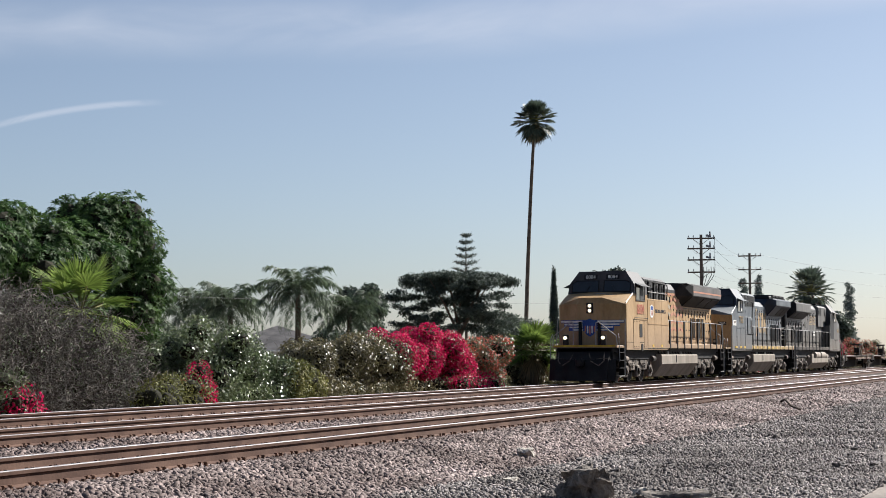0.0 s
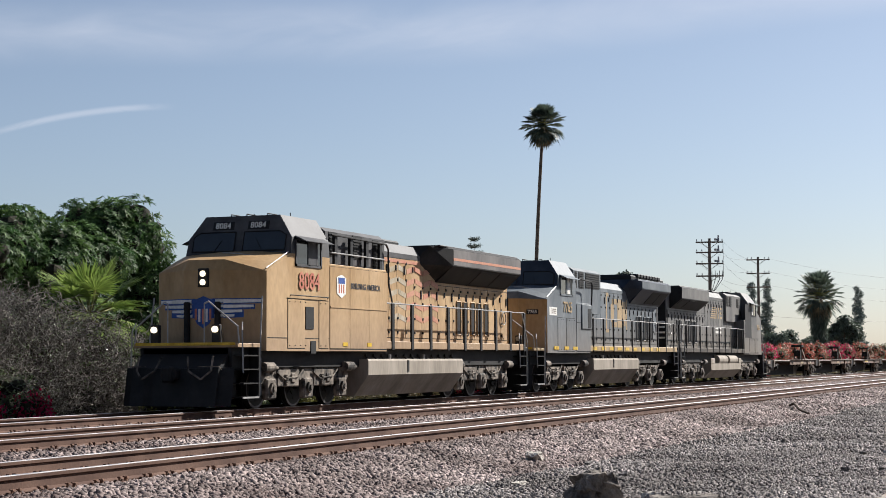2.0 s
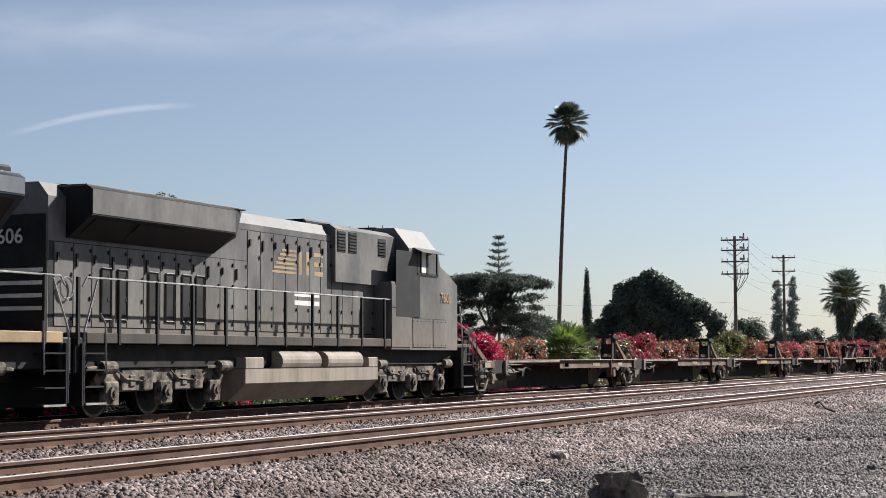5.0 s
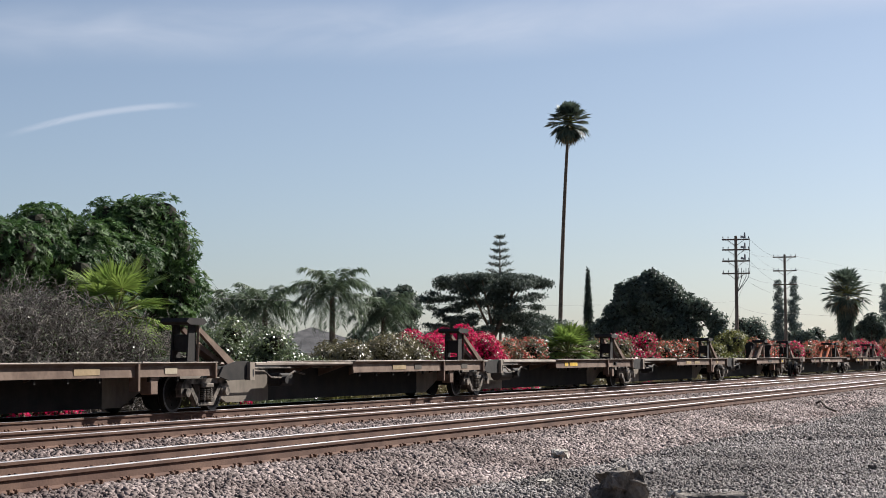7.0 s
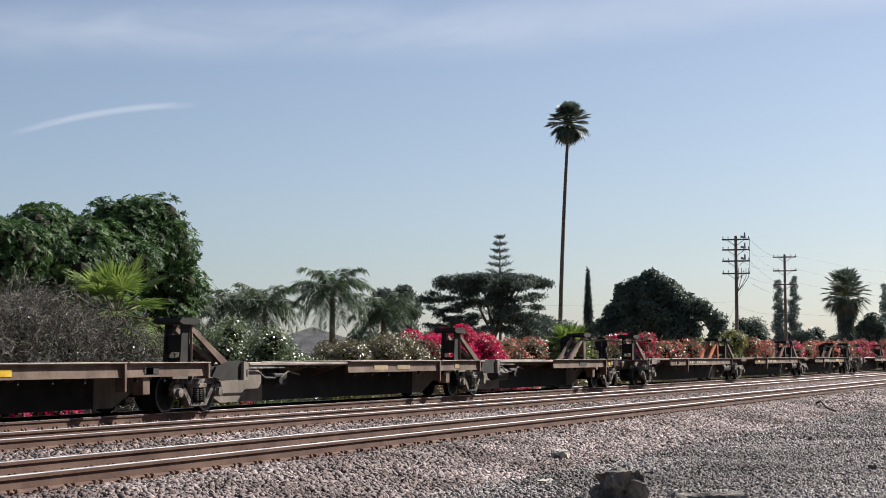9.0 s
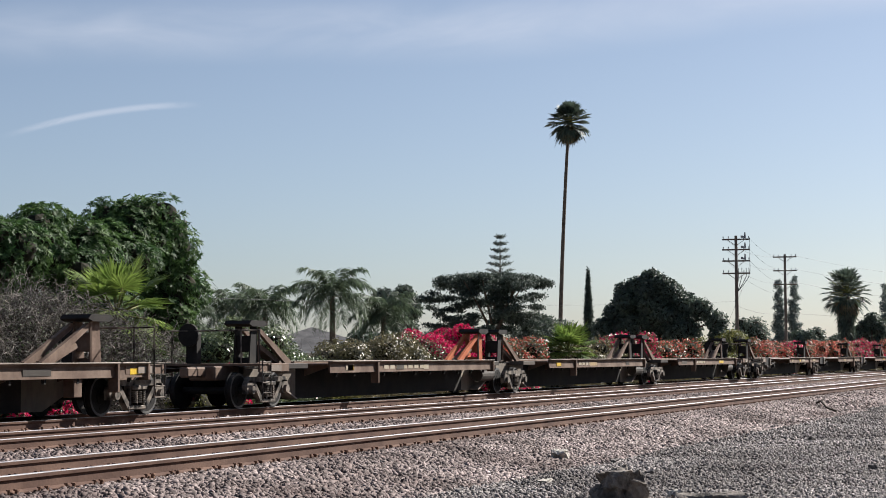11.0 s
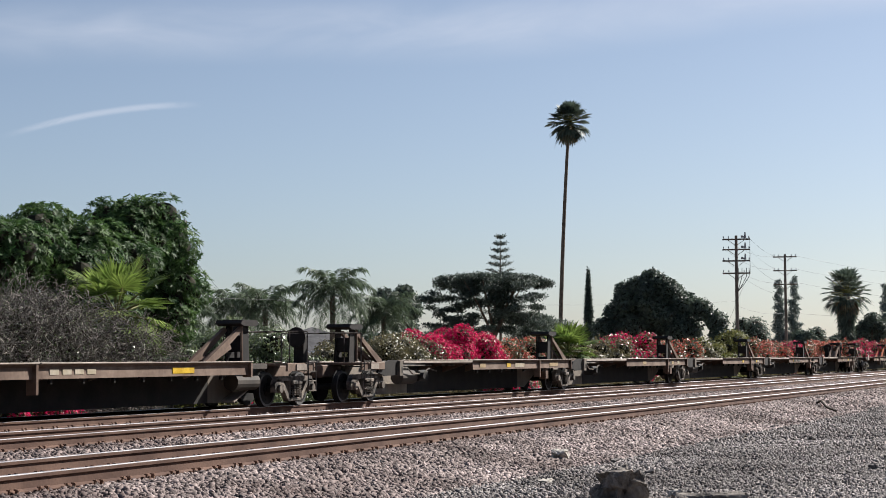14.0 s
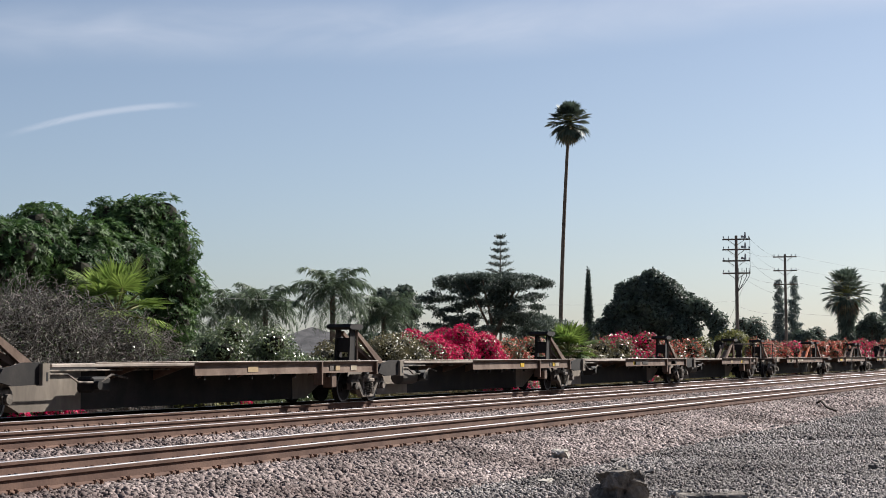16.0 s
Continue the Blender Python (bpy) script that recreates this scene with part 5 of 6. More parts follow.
def fan_palm(label, base, heart, nleaf, r, petiole, leaf, trunk=0.2, skirt=0, low=-0.5, high=1.3, name="fan_palm", seg=26, boots=True):
    t = thing(name, label, "palm tree", Matrix.Translation(base))
    b, h = np.zeros(3), np.asarray(heart, float) - np.asarray(base, float)
    bm = B()
    pts = [Vector(b) + (Vector(h) - Vector(b)) * k + Vector((0, 0.006 * h[2], 0)) * (k * (1 - k) * 4) for k in np.linspace(0, 1, 13)]
    for i, (p, q) in enumerate(zip(pts, pts[1:])):
        rod(bm, p, q, trunk * (1.25 - 0.5 * i / 12), 10, trunk * (1.22 - 0.5 * (i + 1) / 12))
    part("trunk", bm, M_BARK, t, "slender rough palm trunk")
    for kind, count in (("leaf_crown", nleaf), ("dead_skirt", skirt)):
        V, F, S = [], [], B()
        for k in range(count):
            a = k * 2.39996 + rng.uniform(-0.2, 0.2)
            if kind == "leaf_crown":
                e = low + (high - low) * ((k + 0.5) / count) ** 0.9 + rng.uniform(-0.1, 0.1)
            else:
                e = rng.uniform(-1.45, -0.75)
            d = np.array([math.cos(a) * math.cos(e), math.sin(a) * math.cos(e), math.sin(e)])
            L = petiole * rng.uniform(0.8, 1.2) * (0.6 if kind == "dead_skirt" else 1)
            c = h + d * L
            rod(S, Vector(h), Vector(c), 0.025 * r + 0.006, 4)
            v, f = fan_leaf(c, d + np.array([0, 0, -0.15]), r * rng.uniform(0.85, 1.1), 210 if kind == "leaf_crown" else 120, seg, 0.12 + 0.35 * max(0, -e))
            F += [tuple(i + len(V) for i in q) for q in f]
            V += v
        if count:
            ob = quick_mesh(kind, V, F, leaf if kind == "leaf_crown" else L_DRYFROND, t, "hanging dead brown fronds" if kind == "dead_skirt" else "")
            part("petiole_mass", S, L_WEED if kind == "leaf_crown" else L_DRYFROND, t)["kind"] = "stuff"
        else:
            S.free()
    return t


fan_palm("young bright green fan palm growing out of the hedge", (42.6, 27.2, -0.5), (42.0, 27.2, 2.4), 26, 1.0, 0.95, L_PALM, 0.2, 8, -1.25, 1.35, seg=40)
fan_palm("tall slender fan palm with a shaggy round crown", (142.9, 47.5, -0.5), (142.15, 46.2, 21.45), 80, 0.85, 1.15, L_DARK, 0.17, 70, -1.15, 1.5, seg=14)
stout = fan_palm("stout fan palm with hanging skirt of dead fronds", (192.6, 30.8, -0.5), (192.6, 30.8, 8.0), 44, 1.25, 1.75, L_DARK, 0.5, 30, -0.85, 1.45, seg=16)
foliage("lower_skirt", [(0, 0, z, 0.5 + 0.07 * z, 0.5 + 0.07 * z, 1.1) for z in (1.2, 2.4, 3.6, 4.8, 5.8, 6.8)], 4200, 0.8, 0.1, L_DARK, stout, 0.7, 1.6, "shaggy skirt of dead fronds", 0.1)
fan_palm("small green fan palm in the hedge", (79.4, 25.9, -0.5), (79.3, 25.9, 1.35), 24, 0.95, 0.75, L_PALM, 0.2, 6, -0.5, 1.4)
for x, y, z in ((163.5, 56.0, 3.2), (206, 33, 7.6)):
    fan_palm("hazy distant fan palm", (x, y, -0.5), (x, y, z), 24, 1.5, 1.2, L_DARK, 0.3, 10, -0.8, 1.4, seg=14)


def feather_palm(label, base, heart, nfrond, length, leaf, trunk=0.22):
    t = thing("queen_palm", label, "palm tree", Matrix.Translation(base), "queen palms behind the houses")
    h = np.asarray(heart, float) - np.asarray(base, float)
    bm = B()
    for k in range(8):
        rod(bm, Vector(h) * (k / 8), Vector(h) * ((k + 1) / 8), trunk * (1.1 - 0.05 * k), 10, trunk * (1.06 - 0.05 * k))
    part("trunk", bm, M_BARK, t, "grey ringed palm trunk")
    V, F, S = [], [], B()
    for k in range(nfrond):
        a = k * 2.39996
        e = 1.35 - 1.75 * (k / nfrond) + rng.uniform(-0.1, 0.1)
        hd = np.array([math.cos(a), math.sin(a), 0])
        pos, ang, prev = h.copy(), e, None
        for j in range(14):
            d = hd * math.cos(ang) + np.array([0, 0, math.sin(ang)])
            q = pos + d * length / 14
            rod(S, Vector(pos), Vector(q), 0.03 * (1 - j / 16), 4)
            ang -= 0.075 + 0.022 * j / 4
            s = unit(np.cross(d, np.array([0, 0, 1.0])) + 1e-6)
            if j > 1:
                for z in range(4):
                    for w in (-1, 1):
                        c = pos + (q - pos) * (z / 4)
                        o = unit(s * w * rng.uniform(0.5, 1.0) + d * 0.5 + np.array([0, 0, rng.uniform(-0.6, 0.35)]))
                        ll = length * 0.3 * (1 - 0.6 * abs(j / 13 - 0.45)) * rng.uniform(0.7, 1.1)
                        i = len(V)
                        wv = d * 0.025
                        V += [c - wv, c + o * ll * 0.5 - wv * 1.6 - np.array([0, 0, 0.02]), c + o * ll - np.array([0, 0, 0.35 * ll]), c + o * ll * 0.5 + wv * 1.6]
                        F.append((i, i + 1, i + 2, i + 3))
            pos = q
    quick_mesh("frond_crown", V, F, leaf, t)
    part("rachis_mass", S, L_QUEEN, t)["kind"] = "stuff"
    return t


feather_palm("tall queen palm with arching feathery fronds", (99.2, 48.1, -0.5), (99.1, 48.1, 5.1), 26, 3.0, L_QUEEN)
feather_palm("queen palm with drooping grey-green fronds", (101.9, 54.4, -0.5), (101.9, 54.4, 4.4), 26, 2.9, L_QUEEN)
feather_palm("queen palm with drooping grey-green fronds", (105.4, 58.9, -0.5), (105.4, 58.9, 4.4), 26, 2.9, L_QUEEN)
feather_palm("queen palm with drooping grey-green fronds", (104.6, 47.0, -0.5), (104.6, 47.0, 3.9), 28, 2.7, L_QUEEN)
feather_palm("queen palm with drooping grey-green fronds", (96.0, 57.5, -0.5), (96.0, 57.5, 3.6), 24, 2.7, L_QUEEN)

# broad trees behind the hedge
tree("evergreen_tree", "dark round evergreen tree behind the houses", (119, 52.4, -0.5), cluster(119, 52.4, 4.3, 2.2, 2.4, 2.6, 20, 0.9, 11), 15000, 0.26, 0.15, L_DARK, 0.22, 0.55)
lm = [(126.0 + dx, 34.5 + dy * 0.8, z, r * 0.85, r * 0.85, r * 0.8) for dx, dy, z, r in ((0, 0.6, 5.9, 1.5), (0.3, 0.2, 7.0, 0.95), (-0.3, 2.3, 5.4, 1.3), (0.2, 3.6, 4.3, 1.25), (0, 4.7, 3.2, 1.2), (-0.2, -1.7, 5.9, 1.2), (0.2, -2.6, 4.9, 1.25), (0, -4.6, 4.6, 1.1), (0.2, -6.0, 3.7, 1.0), (0, -6.4, 2.6, 1.0), (0, -0.6, 4.4, 1.9), (0.3, 1.9, 3.4, 1.9), (0, -2.8, 3.0, 1.8), (0, 4.0, 1.9, 1.6), (-0.3, 1.4, 6.5, 0.9), (-0.5, -0.9, 6.7, 0.8))]
tree("round_tree", "large dark round-crowned tree with small glints in its leaves", (126, 34.6, -0.5), lm + cluster(126, 34.4, 4.3, 2.0, 4.0, 3.0, 40, 0.5, 12), 40000, 0.26, 0.14, L_DARK, 0.32, 0.7)
# flat-topped tree: layered shelves on bare limbs
t_lumps = []
g = np.random.default_rng(21)
for k in range(46):
    u, v = g.uniform(-1, 1), g.uniform(-1, 1)
    t_lumps.append((112.5 + u * 2.4, 42.8 + v * 3.7, 6.75 - 0.35 * v * v - 0.25 * abs(u) + g.uniform(-0.12, 0.12), 0.85, 0.85, 0.30))
for k in range(130):
    v = g.choice((-1, 1)) * g.uniform(0.12, 1.0)
    t_lumps.append((112.5 + g.uniform(-2, 2), 42.8 + v * 4.0, g.uniform(2.6, 6.3) * (1.12 - 0.25 * abs(v)), 0.55, 0.6, 0.2))
for k in range(12):
    t_lumps.append((112.5 + g.uniform(-1.5, 1.5), 42.8 + g.uniform(-1.2, 1.2), g.uniform(4.8, 6.2), 0.7, 0.6, 0.25))
tree("flat_topped_tree", "dark flat-topped spreading conifer with layered branches", (112.7, 42.6, -0.5), t_lumps, 42000, 0.24, 0.085, L_PINE, 0.24, 0.2, 0.1, solid=False)
# slim cypress
tree("cypress", "slim dark columnar cypress", (127.2, 39.9, -0.5), [(127.2, 39.9, z, r, r, 0.8) for z, r in ((1.0, 0.4), (2.0, 0.42), (3.0, 0.4), (4.0, 0.36), (4.6, 0.33), (5.2, 0.29), (5.8, 0.24), (6.4, 0.19), (6.9, 0.14), (7.2, 0.1))], 9000, 0.2, 0.06, L_PINE, 0.1, 0.5, -0.6)
tree("shrub_tree", "dark weeping shrub beside the palm trunk", (139, 46.9, -0.5), [(138.0 + dx, 47 + dy, z, 1.3, 1.3, 1.0) for dx, dy, z in ((0, 1.2, 4.0), (0.5, 0, 3.6), (0, -1.6, 3.4), (0, -3.2, 2.6), (0, 2.4, 3.0))], 6000, 0.25, 0.08, L_DARK, 0.14, 0.35, 0.6, solid=False)


def tiered(label, base, top, tiers, reach, leaf, up=0.35, name="norfolk_pine"):
    """A conifer with whorls of upswept branches."""
    t = thing(name, label, "conifer tree", Matrix.Translation(base))
    H = top - base[2]
    part("trunk", rod(B(), (0, 0, 0), (0, 0, H), 0.2, 8, 0.03), M_BARK, t)
    P, S = [], B()
    for k in range(tiers):
        z = H * (0.35 + 0.64 * k / (tiers - 1))
        R = reach * (1 - 0.82 * k / (tiers - 1))
        for j in range(8):
            a = j * math.pi / 4 + k * 0.4
            rod(S, (0, 0, z), (math.cos(a) * R, math.sin(a) * R, z + R * up), 0.03, 4)
            n = 60
            u = rng.uniform(0.25, 1, n)
            P.append(np.stack([math.cos(a) * R * u, math.sin(a) * R * u, z + R * up * u ** 1.3], 1) + rng.normal(size=(n, 3)) * (0.09 * R ** 0.5, 0.09 * R ** 0.5, 0.05))
    part("branches", S, M_BARK, t)
    P = np.concatenate(P)
    v, f = leaf_quads(P, unit(rng.normal(size=P.shape) + np.array([0, 0, 1.0])), 0.24, 0.06, -0.2)
    quick_mesh("needles", v, f, leaf, t)["kind"] = "stuff"
    return t


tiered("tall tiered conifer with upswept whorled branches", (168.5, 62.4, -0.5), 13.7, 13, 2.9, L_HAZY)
for (x, y), top in (((299.6, 59.4), 14.0), ((300.5, 56.9), 14.6), ((300, 41.5), 13.0)):
    t_ = [(x + g.uniform(-0.6, 0.6), y + g.uniform(-0.9, 0.9) * (1.1 - z / (top + 3)), z, 1.3 * (1.15 - z / (top + 2.5)), 1.6 * (1.2 - z / (top + 2.5)), 0.5) for z in np.linspace(2.0, top, 20)]
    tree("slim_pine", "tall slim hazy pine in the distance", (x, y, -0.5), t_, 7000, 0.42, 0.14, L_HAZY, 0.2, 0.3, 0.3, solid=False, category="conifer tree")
for x, y, z, r in ((222, 40.5, 3.2, 3.2), (226, 37, 2.6, 2.6), (240, 52, 4.5, 4.5), (205, 30, 4.6, 2.5), (180, 46, 2.0, 2.6), (262, 40, 4.2, 4.6), (250, 70, 3, 5), (150, 62, 2.4, 3), (135, 62, 2.2, 3.2), (92, 66, 2.2, 3.0), (80, 58, 2.0, 2.8)):
    tree("distant_tree", "low hazy green tree in the distance", (x, y, -0.5), cluster(x, y, z * 0.8, r * 0.7, r * 0.7, z * 0.55, 10, r * 0.36, int(x)), 5000, 0.34, 0.2, L_DARK, 0.16, 0.6)


# the hedge along the track: shrubs side by side
def shrub(label, x, top, rx, leaf, n, seed, second=None, share=0.0, length=0.11, width=0.055, y=26.6, ry=1.5, name="shrub", wild=0.7):
    t = thing(name, label, "shrub", pose(x, y, -0.55), "shrubs of the hedge")
    g = np.random.default_rng(seed)
    lm = []
    for k in range(12):
        u, v = g.uniform(-1, 1), g.uniform(-0.8, 1)
        z = g.uniform(0.3, 0.86) * (top + 0.55) * (1 - 0.16 * abs(u) ** 2)
        r = g.uniform(0.34, 0.52) * min(rx, 1.5)
        lm.append((u * rx * 0.8, v * ry * 0.75, z, r * 1.15, r, min(r, top + 0.6 - z + 0.05)))
    lm += [(k * rx * 0.6, 0, 0.45, rx * 0.5, ry * 0.8, 0.6) for k in (-1, 0, 1)]
    bm = B()
    for k in range(7):
        a = lm[k]
        rod(bm, (g.uniform(-0.3, 0.3), g.uniform(-0.3, 0.3), 0), a[:3], 0.035, 5, 0.012)
    part("stems", bm, M_BARK, t)
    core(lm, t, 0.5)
    foliage("leaves", lm, int(n * (1 - share)), length, width, leaf, t, 0.62, 0.3, floor=0.02, wild=wild)
    if second:
        p = [q for q in lm if q[2] > 0.3 * top]
        foliage("blossom", p, int(n * share), 0.085 if x < 80 else 0.13, 0.08 if x < 80 else 0.12, second, t, 0.8, 0.2, floor=0.02)
    # loose shoots past the outline
    p, d = lump_points(lm, 90, 0.98)
    bm = B()
    for q, w in zip(p, d):
        if q[2] > 0.6:
            rod(bm, Vector(q), Vector(q) + Vector(w) * g.uniform(0.12, 0.4) + Vector((0, 0, 0.12)), 0.006, 3, 0.003)
    part("shoot_tuft", bm, M_TWIG, t)["kind"] = "stuff"
    return t


PLAN = [(46.3, 2.35, 1.6, "g"), (48.8, 2.1, 1.6, "g"), (51.3, 1.3, 1.5, "g"), (53.6, 0.95, 1.4, "w"), (56.0, 1.75, 1.6, "o"), (58.6, 1.95, 1.6, "o"), (61.0, 2.0, 1.5, "o"),
        (63.4, 2.5, 1.4, "m"), (65.8, 2.4, 1.5, "m"), (68.0, 2.3, 1.5, "m"), (70.6, 2.15, 1.5, "c"), (73.4, 2.1, 1.6, "oc"), (81.0, 1.9, 1.6, "o"), (84.2, 2.05, 1.8, "o"), (87.6, 2.1, 1.8, "o"),
        (91.0, 2.3, 1.9, "om"), (94.8, 2.45, 2.0, "om"), (98.8, 2.3, 2.0, "oc"), (103, 2.2, 2.2, "oc"), (107.5, 2.2, 2.3, "o"), (112, 2.6, 2.3, "y"), (116.5, 3.3, 2.2, "y"), (121, 2.6, 2.3, "oc"), (126, 2.3, 2.4, "c"),
        (131, 2.3, 2.5, "c"), (137, 2.3, 2.8, "om"), (143, 2.3, 2.8, "oc"), (149.5, 2.4, 3.0, "c"), (156, 2.5, 3.0, "c"), (163, 2.6, 3.2, "oc"), (171, 2.9, 3.6, "om"), (180, 3.1, 4.0, "om"), (190, 3.0, 4.5, "oc"), (202, 3.0, 5, "oc"), (216, 3.0, 6, "o")]
KINDS = {"g": ("glossy green leafy shrub with pale glints", L_GLOSSY, None, 0, "shrub"), "w": ("dry yellow-green weedy shrub", L_WEED, None, 0, "weedy_shrub"), "o": ("dry olive-brown shrub with drooping leaves", L_OLIVE, None, 0, "shrub"),
         "m": ("bougainvillea covered in magenta bracts", L_OLIVE, L_MAGENTA, 0.8, "bougainvillea"), "c": ("bougainvillea with faded coral bracts", L_OLIVE, L_CORAL, 0.42, "bougainvillea"),
         "oc": ("olive shrub mixed with coral bougainvillea", L_OLIVE, L_CORAL, 0.24, "bougainvillea"), "om": ("olive shrub mixed with magenta bougainvillea", L_OLIVE, L_MAGENTA, 0.3, "bougainvillea"),
         "y": ("tall yellow-green shrub in the hedge", L_WEED, None, 0, "shrub")}
for i, (x, top, rx, k) in enumerate(PLAN):
    lab, lf, sec, share, nm = KINDS[k]
    near = x < 80
    shrub(lab, x, top, rx, lf, 16000 if near else 6500, 100 + i, sec, share, 0.12 if near else 0.17, 0.06 if near else 0.09, name=nm)
# second rank and undergrowth under the palm
shrub("green shrub under the young palm with yellow tips", 43.2, 0.6, 1.6, L_WEED, 5000, 300, None, 0, 0.09, 0.045, 25.2, 0.7)
shrub("trailing magenta bougainvillea beside the palm", 45.6, 1.0, 0.7, L_GLOSSY, 3000, 301, L_MAGENTA, 0.6, 0.09, 0.05, 25.5, 0.6, name="bougainvillea")
shrub("dark green shrub at the foot of the bare hedge", 34.6, 0.9, 1.8, L_GLOSSY, 6000, 302, None, 0, 0.09, 0.05, 25.6, 0.9)
shrub("low magenta bougainvillea at the ballast's edge", 36.0, -0.05, 0.6, L_OLIVE, 1200, 303, L_MAGENTA, 0.7, 0.08, 0.05, 24.9, 0.4, name="bougainvillea")
shrub("low magenta bougainvillea at the ballast's edge", 34.2, 0.15, 0.45, L_GLOSSY, 900, 304, L_MAGENTA, 0.6, 0.08, 0.05, 24.9, 0.4, name="bougainvillea")
shrub("low magenta bougainvillea creeping towards the track", 68.5, 0.25, 2.2, L_OLIVE, 5000, 305, L_MAGENTA, 0.55, 0.08, 0.06, 24.9, 0.5, name="bougainvillea")
for x, y, top, k in ((30, 30, 2.4, 306), (36, 30.5, 2.3, 307), (50, 30, 1.2, 308), (48, 33, 1.8, 311), (60, 31, 1.2, 309), (75, 31, 1.9, 310)):
    shrub("dark green shrub behind the hedge", x, top, 3.0, L_DARK, 6000, k, None, 0, 0.16, 0.08, y, 1.6)


def bare_bush(label, x, y, top, rx, ry, n, seed):
    """A tangle of leafless curling twigs."""
    t = thing("bare_bush", label, "shrub", pose(x, y, -0.55), "bare bushes of the hedge")
    g = np.random.default_rng(seed)
    V, F = [], []
    for k in range(n):
        u = g.uniform(-1, 1)
        H = (top + 0.55) * (1 - 0.25 * u * u)
        p = np.array([u * rx, g.uniform(-1, 0.9) * ry, g.uniform(0.05, 1.0) * H])
        p[1] -= (1 - p[2] / H) * 0.25
        d = unit(g.normal(size=3) * (1, 0.7, 0.8) + np.array([0, -0.1, 0.15]))
        r = g.uniform(0.007, 0.017)
        ring = None
        for j in range(8):
            s = unit(np.cross(d, g.normal(size=3)))
            q = np.cross(d, s)
            cur = len(V)
            V += [p + s * r, p - s * r * 0.5 + q * r * 0.87, p - s * r * 0.5 - q * r * 0.87]
            if ring is not None:
                for e in range(3):
                    F.append((ring + e, ring + (e + 1) % 3, cur + (e + 1) % 3, cur + e))
            ring = cur
            p = p + d * g.uniform(0.09, 0.17)
            d = unit(d + g.normal(size=3) * 0.42 + np.array([0, 0, -0.08]))
            r *= 0.86
    quick_mesh("twig_tangle", V, F, M_TWIG, t)["kind"] = "stuff"
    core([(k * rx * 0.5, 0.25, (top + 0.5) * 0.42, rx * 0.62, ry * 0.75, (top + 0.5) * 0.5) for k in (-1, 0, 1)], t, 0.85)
    lm = [(k * rx * 0.55, 0, (top + 0.5) * 0.5, rx * 0.6, ry, (top + 0.5) * 0.5) for k in (-1, 0, 1)]
    foliage("sparse_leaves", lm, 1500, 0.08, 0.045, L_GLOSSY, t, 0.75, 0.2, floor=0.02)
    return t


for i, (x, top, rx) in enumerate(((33.0, 2.5, 1.5), (35.0, 2.85, 1.5), (37.1, 3.0, 1.5), (39.2, 2.5, 1.5), (41.4, 2.05, 1.4), (30.5, 2.4, 1.6))):
    bare_bush("tangle of bare grey twigs with few leaves", x, 26.6, top, rx, 1.3, 1900, 400 + i)


# low weeds and fallen bracts along the far edge of the ballast
def strip(name, label, x0, x1, y0, y1, n, length, width, material, seed):
    g = np.random.default_rng(seed)
    x, y = g.uniform(x0, x1, n), g.uniform(y0, y1, n)
    k = np.array([noise.noise((a * 0.5, b * 1.2, seed)) for a, b in zip(x, y)]) > -0.05
    x, y = x[k], y[k]
    p = np.stack([x, y, np.array([height(b) for b in y]) + g.uniform(0, 0.14, len(x))], 1)
    v, f = leaf_quads(p, unit(g.normal(size=p.shape)), length, width, -0.4)
    return tagged(quick_mesh(name, v, f, material), label, "weeds", kind="stuff")


strip("weeds", "low dry green weeds along the far edge of the ballast", 26, 110, 23.2, 25.6, 26000, 0.11, 0.03, L_WEED, 5)
strip("leaf_litter", "dead leaves and stalks on the ground below the hedge", 26, 110, 23.0, 25.8, 12000, 0.09, 0.04, L_DRYFROND, 6)
strip("fallen_bracts", "magenta bracts fallen on the ground below the bougainvillea", 58, 80, 23.4, 25.4, 2500, 0.07, 0.06, L_MAGENTA, 8)


# houses beyond the hedge
def house(label, x, y, w, d, eave, ridge, turn):
    t = thing("house", label, "house", pose(x, y, -0.5, rz=turn))
    e, r = eave + 0.5, ridge + 0.5
    part("wall", box(B(), -w / 2, w / 2, -d / 2, d / 2, 0, e), M_STUCCO, t)
    o = 0.45
    bm = hull(B(), [(-w / 2 - o, -d / 2 - o, e), (w / 2 + o, -d / 2 - o, e), (w / 2 + o, d / 2 + o, e), (-w / 2 - o, d / 2 + o, e), (-w / 2 + d / 2, 0, r), (w / 2 - d / 2, 0, r)])
    part("fascia", box(B(), -w / 2 - o + 0.02, w / 2 + o - 0.02, -d / 2 - o + 0.02, d / 2 + o - 0.02, e - 0.16, e - 0.01), M_FASCIA, t, "white eave fascia")
    part("roof", bm, M_ROOF, t, "grey shingle roof")
    for sx in (-0.25, 0.2):
        wn_ = part("window", box(B(), sx * w - 0.6, sx * w + 0.6, -d / 2 - 0.04, -d / 2 + 0.02, 0.95, 2.0), M_FASCIA, t)
        part("pane", box(B(), sx * w - 0.52, sx * w + 0.52, -d / 2 - 0.055, -d / 2, 1.03, 1.92), M_GLASS, wn_)
    return t


house("single-storey house with a grey hipped shingle roof", 146.5, 79.2, 9.0, 7.5, 1.6, 3.5, 25)
house("pale house with a grey roof and white fascia", 163.0, 81.5, 9.0, 8.0, 2.9, 4.4, 28)
house("single-storey house with a grey hipped shingle roof", 155.0, 77.5, 8.0, 7.0, 1.8, 3.4, 25)


